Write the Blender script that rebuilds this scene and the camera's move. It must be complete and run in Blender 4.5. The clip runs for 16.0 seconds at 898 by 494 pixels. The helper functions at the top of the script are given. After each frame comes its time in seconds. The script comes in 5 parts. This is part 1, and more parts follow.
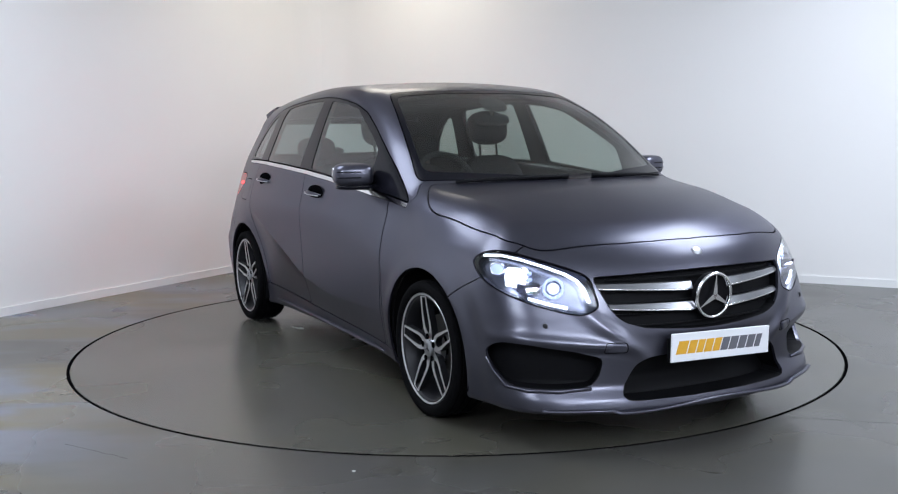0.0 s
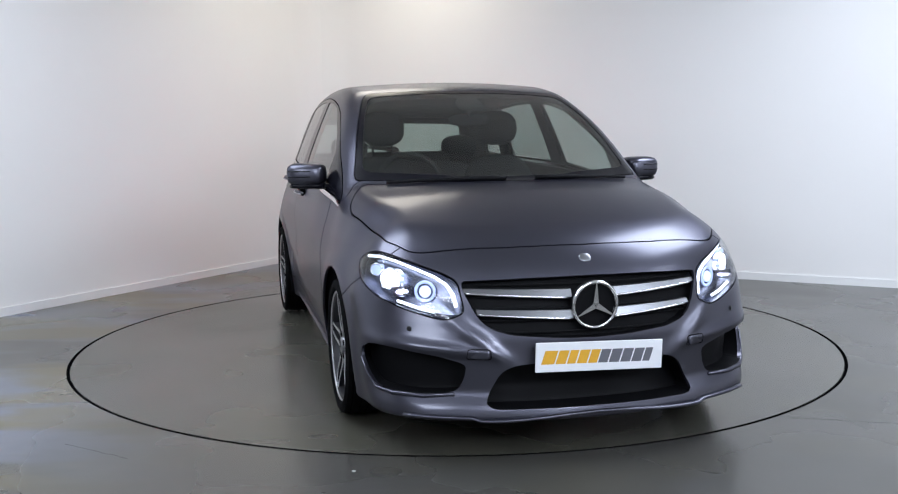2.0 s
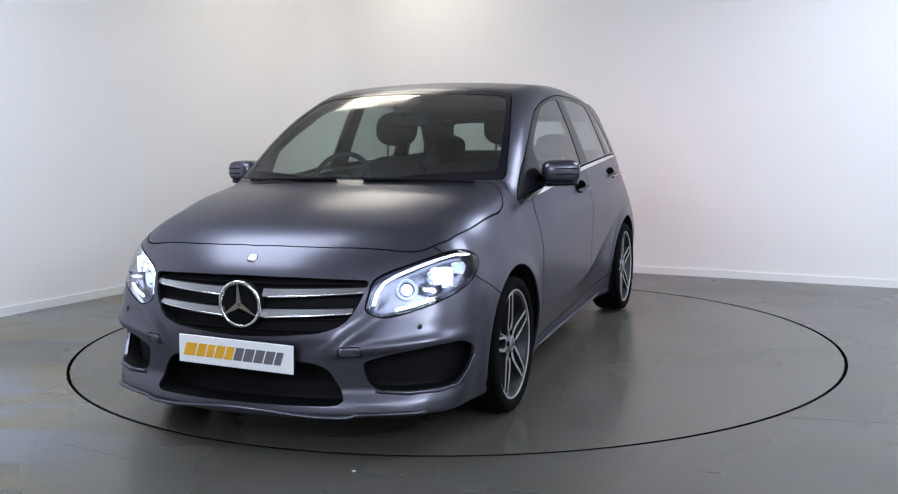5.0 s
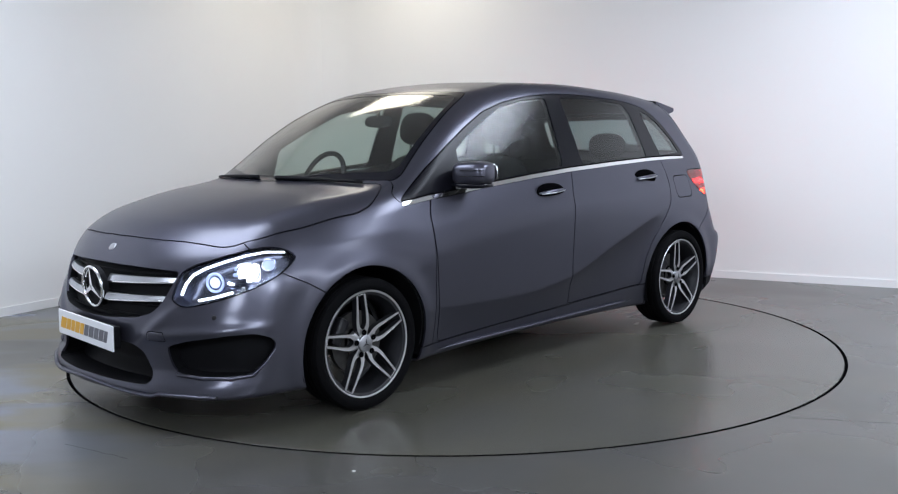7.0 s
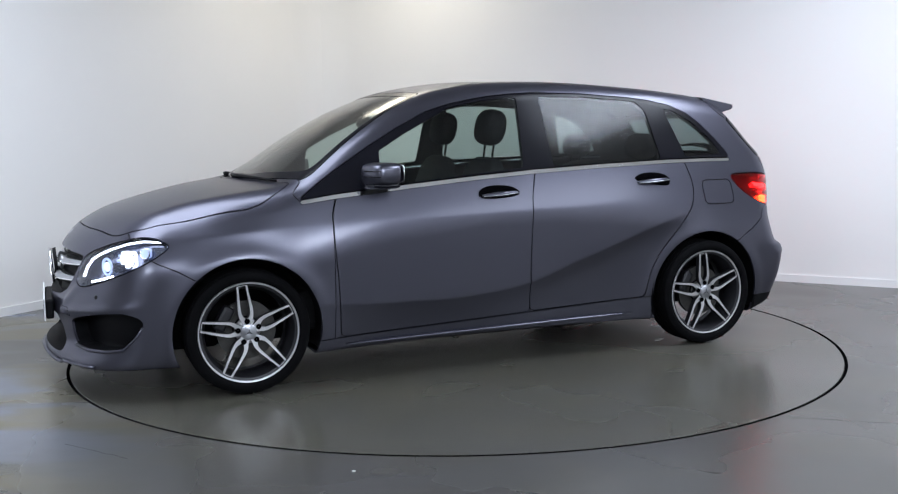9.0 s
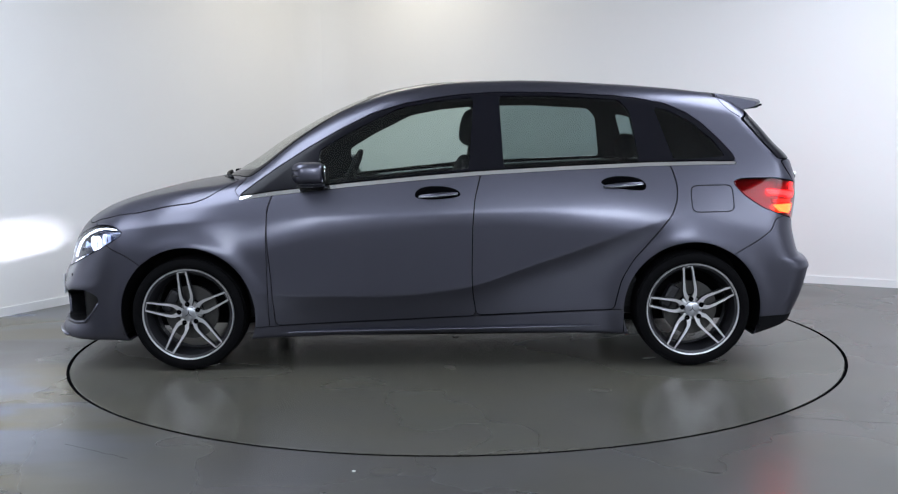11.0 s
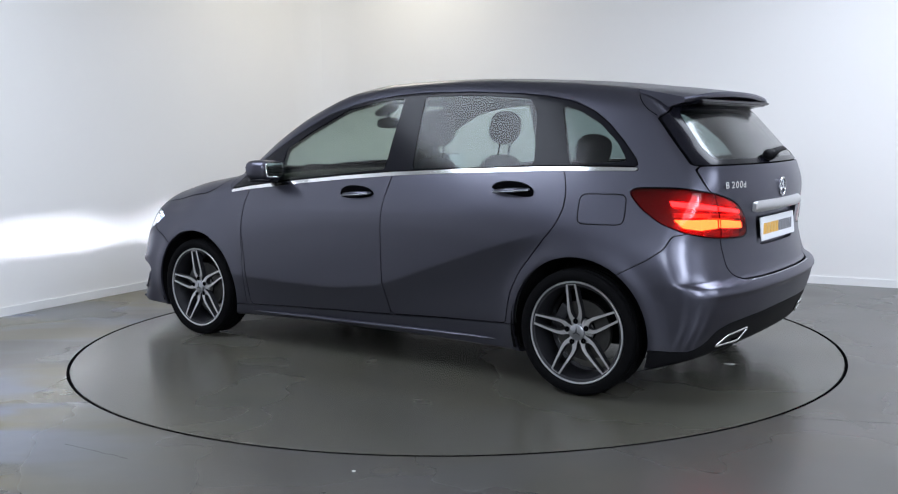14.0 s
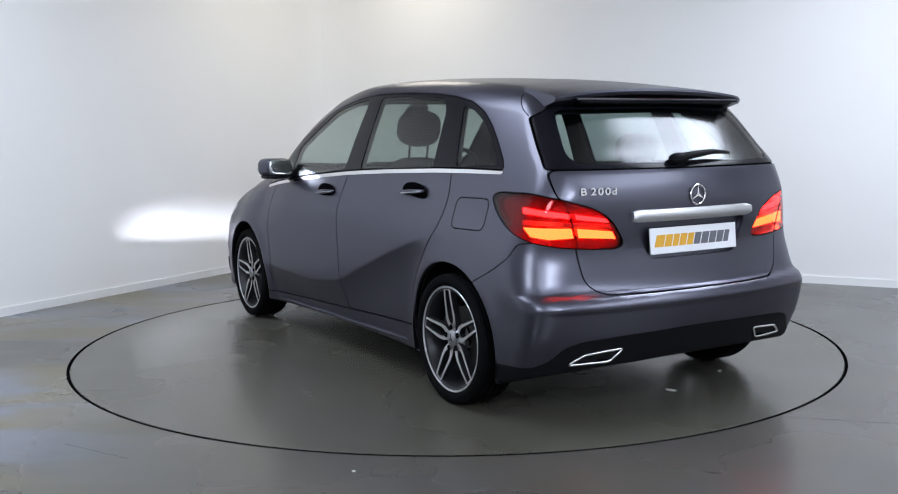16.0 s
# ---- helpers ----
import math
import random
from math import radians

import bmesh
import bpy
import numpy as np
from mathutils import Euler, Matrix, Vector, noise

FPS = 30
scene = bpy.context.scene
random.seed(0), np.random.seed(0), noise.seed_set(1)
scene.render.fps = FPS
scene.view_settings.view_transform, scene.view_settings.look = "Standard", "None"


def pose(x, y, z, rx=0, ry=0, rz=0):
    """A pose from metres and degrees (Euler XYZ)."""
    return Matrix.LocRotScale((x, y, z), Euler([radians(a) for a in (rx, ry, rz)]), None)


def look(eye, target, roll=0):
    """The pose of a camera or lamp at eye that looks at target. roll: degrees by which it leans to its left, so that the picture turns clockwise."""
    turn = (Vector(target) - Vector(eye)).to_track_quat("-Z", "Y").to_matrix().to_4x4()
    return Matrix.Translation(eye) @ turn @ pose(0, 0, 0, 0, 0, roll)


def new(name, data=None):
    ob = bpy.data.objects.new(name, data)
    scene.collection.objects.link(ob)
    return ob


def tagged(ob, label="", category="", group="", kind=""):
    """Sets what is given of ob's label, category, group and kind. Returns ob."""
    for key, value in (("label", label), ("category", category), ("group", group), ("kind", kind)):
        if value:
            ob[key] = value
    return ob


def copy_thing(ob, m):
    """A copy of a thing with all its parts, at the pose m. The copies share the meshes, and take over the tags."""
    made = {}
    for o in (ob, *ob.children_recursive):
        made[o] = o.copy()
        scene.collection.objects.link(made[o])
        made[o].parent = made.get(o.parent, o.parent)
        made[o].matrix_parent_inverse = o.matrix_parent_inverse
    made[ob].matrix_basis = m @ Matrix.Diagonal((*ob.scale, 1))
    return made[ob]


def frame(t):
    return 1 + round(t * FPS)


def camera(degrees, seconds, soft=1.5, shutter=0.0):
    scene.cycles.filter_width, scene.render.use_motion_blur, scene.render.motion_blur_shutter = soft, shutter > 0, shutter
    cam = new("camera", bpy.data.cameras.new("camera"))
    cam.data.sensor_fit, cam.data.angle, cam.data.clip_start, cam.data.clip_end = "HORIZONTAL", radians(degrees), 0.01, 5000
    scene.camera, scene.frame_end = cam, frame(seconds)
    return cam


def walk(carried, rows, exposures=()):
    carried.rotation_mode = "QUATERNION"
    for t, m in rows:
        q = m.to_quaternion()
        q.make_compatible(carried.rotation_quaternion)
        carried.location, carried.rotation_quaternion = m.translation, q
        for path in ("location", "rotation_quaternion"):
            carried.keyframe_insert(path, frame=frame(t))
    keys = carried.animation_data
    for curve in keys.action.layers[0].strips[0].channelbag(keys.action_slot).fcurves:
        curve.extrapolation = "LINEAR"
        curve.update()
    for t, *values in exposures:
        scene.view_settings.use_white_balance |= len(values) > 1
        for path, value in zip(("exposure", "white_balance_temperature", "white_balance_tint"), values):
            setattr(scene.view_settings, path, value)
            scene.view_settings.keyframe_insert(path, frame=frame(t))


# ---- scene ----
SECONDS = 16.0
EYE = Vector((0.0, -5.942, 1.253))
cam = camera(49.54, SECONDS, soft=1.2)
_yaw, _pitch = radians(-0.348), radians(-6.612)
VIEW = Vector((math.sin(_yaw) * math.cos(_pitch), math.cos(_yaw) * math.cos(_pitch), math.sin(_pitch)))
CAM_POSE = look(EYE, EYE + VIEW, -0.715)
walk(cam, [(0.0, CAM_POSE), (SECONDS, CAM_POSE)])

# ---- world and light ----
world = bpy.data.worlds.new("world")
scene.world = world
world.use_nodes = True
world.node_tree.nodes["Background"].inputs["Color"].default_value = (0.6, 0.65, 0.7, 1)
world.node_tree.nodes["Background"].inputs["Strength"].default_value = 0.05
scene.view_settings.exposure = 0.05

CORNER = Vector((-1.39, 4.32, 0.0))
WALL_A = Vector((-0.474, -0.880, 0.0)).normalized()   # along the wall of the darker side
WALL_B = Vector((0.880, -0.474, 0.0)).normalized()
ROOM_A, ROOM_B, ROOM_H = 13.5, 11.5, 3.3


def room_point(a, b, z=0.0):
    p = CORNER + WALL_A * a + WALL_B * b
    return Vector((p.x, p.y, z))


def ceiling_panel(name, a, b, size_a, size_b, power, color):
    data = bpy.data.lights.new(name, "AREA")
    data.shape, data.size, data.size_y = "RECTANGLE", size_b, size_a
    data.energy, data.color = power, color
    ob = new(name, data)
    ob.matrix_world = Matrix.Translation(room_point(a, b, ROOM_H - 0.045)) @ Matrix.Rotation(math.atan2(WALL_B.y, WALL_B.x), 4, "Z")
    return ob


WARM, COOL = (1.0, 0.94, 0.80), (0.77, 0.85, 1.0)
# panels out of view; the second and third are added fill for the flanks
LAMPS = [(1.15, 1.35, 1.5, 1.1, 25, WARM), (9.4, 8.0, 3.4, 3.0, 200, COOL), (4.4, 9.7, 3.4, 2.4, 160, COOL),
         (2.32, 6.07, 2.0, 1.8, 132, COOL), (5.64, 2.01, 2.6, 2.0, 118, COOL)]
for a, b, sa, sb, power, tone in LAMPS:
    ceiling_panel("ceiling_panel_glow", a, b, sa, sb, power, tone)


# unseen fill lamps, added to brighten the car from the camera's side
FILL_SOFTBOXES = [(-2.3, -6.6, 2.55), (2.3, -6.6, 2.55)]
for (x, y, z), power in zip(FILL_SOFTBOXES, (62, 84)):
    data = bpy.data.lights.new("fill_softbox_glow", "AREA")
    data.shape, data.size, data.size_y = "ELLIPSE", 1.5, 0.9
    data.energy, data.color = power, (0.78, 0.86, 1.0)
    new("fill_softbox_glow", data).matrix_world = look((x, y, z), (0, 0, 0.8))
# ---- car body: a smooth solid, cut into panels ----
def pchip(xs, ys, x):
    """Monotone cubic through a few stations."""
    xs, ys, x = np.asarray(xs, float), np.asarray(ys, float), np.asarray(x, float)
    h = np.diff(xs)
    d = np.diff(ys) / h
    m = np.zeros_like(xs)
    m[0], m[-1] = d[0], d[-1]
    for i in range(1, len(xs) - 1):
        if d[i - 1] * d[i] > 0:
            w1, w2 = 2 * h[i] + h[i - 1], h[i] + 2 * h[i - 1]
            m[i] = (w1 + w2) / (w1 / d[i - 1] + w2 / d[i])
    i = np.clip(np.searchsorted(xs, x) - 1, 0, len(h) - 1)
    t = (x - xs[i]) / h[i]
    lo, hi = t < 0, t > 1
    tc = np.clip(t, 0, 1)
    v = (ys[i] * (1 + 2 * tc) * (1 - tc) ** 2 + m[i] * h[i] * tc * (1 - tc) ** 2
         + ys[i + 1] * tc ** 2 * (3 - 2 * tc) - m[i + 1] * h[i] * tc ** 2 * (1 - tc))
    return v + np.where(lo, m[0] * (x - xs[0]), 0) + np.where(hi, m[-1] * (x - xs[-1]), 0)


def smax(a, b, k):
    h = np.maximum(k - np.abs(a - b), 0) / k
    return np.maximum(a, b) + h * h * k * 0.25


def smin(a, b, k):
    return -smax(-a, -b, k)


def soft(v, w):
    """A rounded ramp: 0 below, v above."""
    return 0.5 * (v + np.sqrt(v * v + w * w)) - 0.0


def bell(v, w):
    return np.exp(-(v / w) ** 2)


def roof_profile(x):
    return pchip([-2.2, -1.9, -1.72, -1.4, -1.0, -0.4, 0.0, 0.3, 0.6, 0.9, 1.16, 1.26, 1.5, 1.8, 2.0, 2.12, 2.2, 2.3],
                 [1.25, 1.400, 1.442, 1.495, 1.532, 1.560, 1.552, 1.512, 1.410, 1.257, 1.09, 1.035, 0.990, 0.918, 0.850, 0.785, 0.71, 0.55], x)


def belt(x):
    return pchip([-1.7, -1.1, -0.66, -0.22, 0.1, 0.48, 0.87, 1.06, 1.6, 2.2], [1.086, 1.084, 1.071, 1.051, 1.028, 0.995, 0.955, 0.93, 0.87, 0.80], x)


def low_crease(x):
    return pchip([-1.6, -1.2, -0.9, -0.5, -0.1, 0.3, 0.7, 1.1], [0.90, 0.785, 0.69, 0.555, 0.430, 0.393, 0.398, 0.425], x)


def side(x, z):
    plan = pchip([-2.2, -2.0, -1.7, -1.35, -0.8, 0.0, 0.8, 1.35, 1.7, 1.95, 2.2, 2.4],
                 [0.79, 0.835, 0.868, 0.888, 0.893, 0.893, 0.893, 0.89, 0.875, 0.845, 0.76, 0.64], x)
    sect = pchip([0.1, 0.2, 0.35, 0.55, 0.75, 0.9, 1.05, 1.2], [-0.05, -0.028, -0.010, -0.002, 0.006, 0.010, 0.010, 0.006], z)
    y = plan + sect
    y = y - 0.20 * soft(z - 0.62, 0.03) / (1 + np.exp((1.55 - x) / 0.06))
    y = y - 0.37 * soft(z - 0.66, 0.05) / (1 + np.exp((1.14 - x) / 0.13))     # wings draw in towards the bonnet
    mid = 1 / (1 + np.exp((np.abs(x + 0.15) - 0.98) / 0.16))
    low = soft(low_crease(x) - z, 0.006)
    y = y - 0.060 * mid * (1 - np.exp(-low / 0.14))
    shoulder = pchip([-1.6, -0.8, 0.0, 0.9, 1.6, 2.0], [0.866, 0.852, 0.834, 0.815, 0.775, 0.74], x)
    y = y - 0.26 * soft(z - shoulder, 0.010 + 0.09 / (1 + np.exp((x + 0.85) / 0.10)))   # the line fades out over the rear wheel
    for hx in (1.35, -1.35):
        r = np.sqrt((x - hx) ** 2 + (z - 0.30) ** 2)
        y = y + 0.012 * bell(r - 0.37, 0.055)
    glass = (pchip([-2.2, -1.7, -1.2, -0.6, 0.0, 0.6, 1.05, 1.3, 1.7], [0.635, 0.722, 0.782, 0.822, 0.840, 0.836, 0.815, 0.845, 0.95], x)
             - 0.375 * (z - belt(x)) - 0.10 * (z - belt(x)) ** 2)
    return smin(y, glass, 0.035)


def top(x, y):
    k = pchip([-2.2, -1.5, -0.5, 0.2, 1.0, 1.6, 2.2], [0.0, 0.0, 0.05, 0.24, 0.34, 0.12, 0.28], x)
    c = pchip([-2.2, -1.0, 0.0, 0.7, 1.1, 1.7, 2.2], [0.10, 0.08, 0.07, 0.03, 0.05, 0.075, 0.05], x)
    z = roof_profile(x + k * y * y) - c * y * y
    edge = soft(np.abs(y) - 0.52 - 0.05 * (x - 1.4), 0.04)
    return z + 0.008 * bell(x - 1.6, 0.35) * edge


def front(y, z):
    x = pchip([0.1, 0.17, 0.2, 0.27, 0.36, 0.45, 0.52, 0.6, 0.7, 0.78, 0.9],
              [2.26, 2.268, 2.262, 2.228, 2.232, 2.235, 2.222, 2.20, 2.17, 2.135, 2.02], z)
    a = np.abs(y)
    cheek = 0.345 + 1.1 * (z - 0.37)                        # ridge from the lamp down to the lower intake
    win = bell(z - 0.46, 0.10)
    x = x + 0.013 * bell(a - cheek, 0.045) * win - 0.010 * win / (1 + np.exp((a - cheek) / 0.02))
    x = x + 0.016 * bell(z - 0.415 - 0.10 * (a - 0.45), 0.024) / (1 + np.exp((0.42 - a) / 0.03))
    return x - 0.40 * a ** 2.15 * (1 + 0.15 * np.clip((z - 0.4) / 0.3, 0, 1))


def rear(y, z):
    x = pchip([0.1, 0.25, 0.4, 0.50, 0.55, 0.58, 0.66, 0.75, 0.86, 0.95, 1.07, 1.2, 1.38, 1.5],
              [-1.98, -2.03, -2.09, -2.105, -2.088, -2.048, -2.032, -2.024, -2.034, -2.038, -2.012, -1.90, -1.745, -1.64], z)
    x = x + (0.018 + 0.10 * np.clip(0.507 - z, 0, 0.13)) / (1 + np.exp((z - 0.507) / 0.006)) / (1 + np.exp((np.abs(y) - 0.80) / 0.025))
    x = x - 0.012 * bell(z - 0.63, 0.08) / (1 + np.exp((0.64 - np.abs(y)) / 0.03))   # the ledge runs out at the corners
    full = 0.72 + 0.28 / (1 + np.exp((0.58 - z) / 0.03))                  # the bumper is squarer than the gate
    return x + full * (0.22 * np.abs(y) ** 2.2 + 0.35 * np.clip(np.abs(y) - 0.55, 0, 1) ** 2)


def solid(p):
    x, y, z = p[..., 0], np.abs(p[..., 1]), p[..., 2]
    f = smax(y - side(x, z), (z - top(x, y)) * 0.92, 0.09)
    f = smax(f, (x - front(y, z)) * 0.95, 0.12)
    f = smax(f, rear(y, z) - x, 0.10)
    return smax(f, 0.155 - z + 0.02 * bell(x, 1.0) + 0.115 * np.clip((-x - 1.68) / 0.38, 0, 1), 0.02)


def gradient(p, e=0.002):
    g = np.stack([solid(p + d) - solid(p - d) for d in np.eye(3) * e], -1)
    return g / np.linalg.norm(g, axis=-1, keepdims=True)


def cast(o, d, far=2.4):
    lo, hi = np.zeros(len(o)), np.full(len(o), far)
    for _ in range(34):
        mid = (lo + hi) / 2
        out = solid(o + d * mid[:, None]) > 0
        hi, lo = np.where(out, mid, hi), np.where(out, lo, mid)
    return o + d * lo[:, None]


def body_grid(nx=190, nf=250, ne=76):
    """One half of the skin (y >= 0): rays from a spine through the car."""
    f_ang = np.radians(np.linspace(-62, 90, nf))
    o, d = [], []
    zs = lambda x: 0.62 + 0.06 * np.clip(-x, 0, 1.4)
    for a in np.linspace(0, 1, ne, endpoint=False):       # nose, from the middle plane round to the flank
        w = math.radians(90 * a)
        o.append(np.tile((1.25, 0, zs(1.25)), (nf, 1)))
        d.append(np.stack([np.cos(f_ang) * math.cos(w), np.cos(f_ang) * math.sin(w), np.sin(f_ang)], -1))
    for x in np.linspace(1.25, -1.35, nx):
        o.append(np.tile((x, 0, zs(x)), (nf, 1)))
        d.append(np.stack([0 * f_ang, np.cos(f_ang), np.sin(f_ang)], -1))
    for a in np.linspace(0, 1, ne + 1)[1:]:
        w = math.radians(90 + 90 * a)
        o.append(np.tile((-1.35, 0, zs(-1.35)), (nf, 1)))
        d.append(np.stack([np.cos(f_ang) * math.cos(w), np.cos(f_ang) * math.sin(w), np.sin(f_ang)], -1))
    p = cast(np.concatenate(o), np.concatenate(d))
    n = len(o)
    i = (np.arange(n - 1)[:, None] * nf + np.arange(nf - 1)[None]).ravel()
    tri = np.concatenate([np.stack([i, i + nf, i + nf + 1], -1), np.stack([i, i + nf + 1, i + 1], -1)])
    return p, gradient(p), tri


# ---- cutting the skin ----
def rounded(pts, r=0.02, n=4):
    """A closed outline with its corners rounded by about r."""
    pts = [np.array(p, float) for p in pts]
    out = []
    for a, b, c in zip(pts[-1:] + pts[:-1], pts, pts[1:] + pts[:1]):
        la, lc = np.linalg.norm(a - b), np.linalg.norm(c - b)
        s, e = b + (a - b) * min(r, la / 2.01) / la, b + (c - b) * min(r, lc / 2.01) / lc
        for i in range(n + 1):
            t = i / n
            out.append(s * (1 - t) ** 2 + 2 * b * t * (1 - t) + e * t * t)
    return np.array(out)


def distance(loop, q):
    """Signed distance to a closed outline, negative inside."""
    a, b = loop, np.roll(loop, -1, 0)
    best = np.full(len(q), 1e9)
    inside = np.zeros(len(q), bool)
    for p0, p1 in zip(a, b):
        e = p1 - p0
        w = q - p0
        l2 = e @ e
        if l2 < 1e-14:
            continue
        t = np.clip(w @ e / l2, 0, 1)
        d = w - t[:, None] * e
        best = np.minimum(best, (d * d).sum(1))
        if p0[1] != p1[1]:
            cross = (p0[1] > q[:, 1]) != (p1[1] > q[:, 1])
            inside ^= cross & (q[:, 0] < e[0] * (q[:, 1] - p0[1]) / e[1] + p0[0])
    return np.where(inside, -1, 1) * np.sqrt(best)


VIEWS = {"side": ((1, 0, 0), (0, 0, 1)), "top": ((1, 0, 0), (0, 1, 0)), "front": ((0, 1, 0), (0, 0, 1)),
         "nose": ((-0.7071, 0.7071, 0), (0, 0, 1)), "tail": ((0.7071, 0.7071, 0), (0, 0, 1))}


def field(v, view, loop, where=None):
    """Distance of the skin's points to an outline drawn in one view; where: a mask of points that may count."""
    u, w = VIEWS[view]
    q = np.stack([v @ np.array(u), v @ np.array(w)], -1)
    near = ((q > loop.min(0) - 0.06) & (q < loop.max(0) + 0.06)).all(1)
    if where is not None:
        near &= where
    d = np.full(len(v), 0.05)
    d[near] = distance(loop, q[near])
    return d


def split(mesh, s):
    """Cut (points, normals, triangles) along s = 0: the part with s < 0 and the rest."""
    v, n, t = mesh
    neg = s < 0
    k = neg[t].sum(1)
    inner, outer = [t[k == 3]], [t[k == 0]]
    mixed = t[(k == 1) | (k == 2)]
    if len(mixed):
        lone_neg = neg[mixed].sum(1) == 1
        odd = np.where(lone_neg[:, None], neg[mixed], ~neg[mixed]).argmax(1)
        r = np.arange(len(mixed))
        a, b, c = mixed[r, odd], mixed[r, (odd + 1) % 3], mixed[r, (odd + 2) % 3]
        pairs = np.concatenate([np.stack([a, b], 1), np.stack([a, c], 1)])
        key, inv = np.unique(np.sort(pairs, 1), axis=0, return_inverse=True)
        inv = inv.ravel()
        f = s[key[:, 0]] / (s[key[:, 0]] - s[key[:, 1]])
        f = np.clip(f, 0.0, 1.0)[:, None]
        nv = v[key[:, 0]] * (1 - f) + v[key[:, 1]] * f
        nn = n[key[:, 0]] * (1 - f) + n[key[:, 1]] * f
        nn /= np.linalg.norm(nn, axis=1, keepdims=True)
        e = inv + len(v)
        ab, ac = e[:len(mixed)], e[len(mixed):]
        v, n = np.concatenate([v, nv]), np.concatenate([n, nn])
        tip = np.stack([a, ab, ac], 1)
        base = np.concatenate([np.stack([ab, b, c], 1), np.stack([ab, c, ac], 1)])
        two = np.concatenate([lone_neg, lone_neg])
        inner += [tip[lone_neg], base[~two]]
        outer += [tip[~lone_neg], base[two]]
    return tidy(v, n, np.concatenate(inner)), tidy(v, n, np.concatenate(outer))


def tidy(v, n, t):
    used = np.unique(t)
    lookup = np.zeros(len(v), int)
    lookup[used] = np.arange(len(used))
    return v[used], n[used], lookup[t]


def border(mesh):
    """Edges that only one triangle has, in its turning sense; those on the middle plane do not count."""
    v, _, t = mesh
    e = np.concatenate([t[:, [0, 1]], t[:, [1, 2]], t[:, [2, 0]]])
    key = np.sort(e, 1)
    _, first, count = np.unique(key, axis=0, return_index=True, return_counts=True)
    e = e[first[count == 1]]
    return e[~((np.abs(v[e[:, 0], 1]) < 2e-4) & (np.abs(v[e[:, 1], 1]) < 2e-4))]


def rim(mesh, depth, way=None):
    """The wall that runs inwards from a panel's edge."""
    v, n, _ = mesh
    e = border(mesh)
    if not len(e):
        return np.zeros((0, 3)), np.zeros((0, 3)), np.zeros((0, 3), int)
    back = -n * depth if way is None else np.tile(np.array(way, float) * depth, (len(v), 1))
    q = np.stack([v[e[:, 0]], v[e[:, 1]], v[e[:, 1]] + back[e[:, 1]], v[e[:, 0]] + back[e[:, 0]]], 1)
    nn = np.cross(q[:, 3] - q[:, 0], q[:, 1] - q[:, 0])
    nn /= np.linalg.norm(nn, axis=1, keepdims=True) + 1e-12
    i = np.arange(len(q))[:, None] * 4
    t = np.concatenate([i + [0, 3, 2], i + [0, 2, 1]])
    return q.reshape(-1, 3), np.repeat(nn, 4, 0), t


def moved(mesh, by, way=None):
    v, n, t = mesh
    return (v - n * by if way is None else v + np.array(way, float) * by), n, t


def merged(*meshes):
    v, n, t, k = [], [], [], 0
    for m in meshes:
        v.append(m[0]), n.append(m[1]), t.append(m[2] + k)
        k += len(m[0])
    return np.concatenate(v), np.concatenate(n), np.concatenate(t)


def flipped(mesh):
    v, n, t = mesh
    return v * (1, -1, 1), n * (1, -1, 1), t[:, ::-1]


def both(mesh):
    return merged(mesh, flipped(mesh))



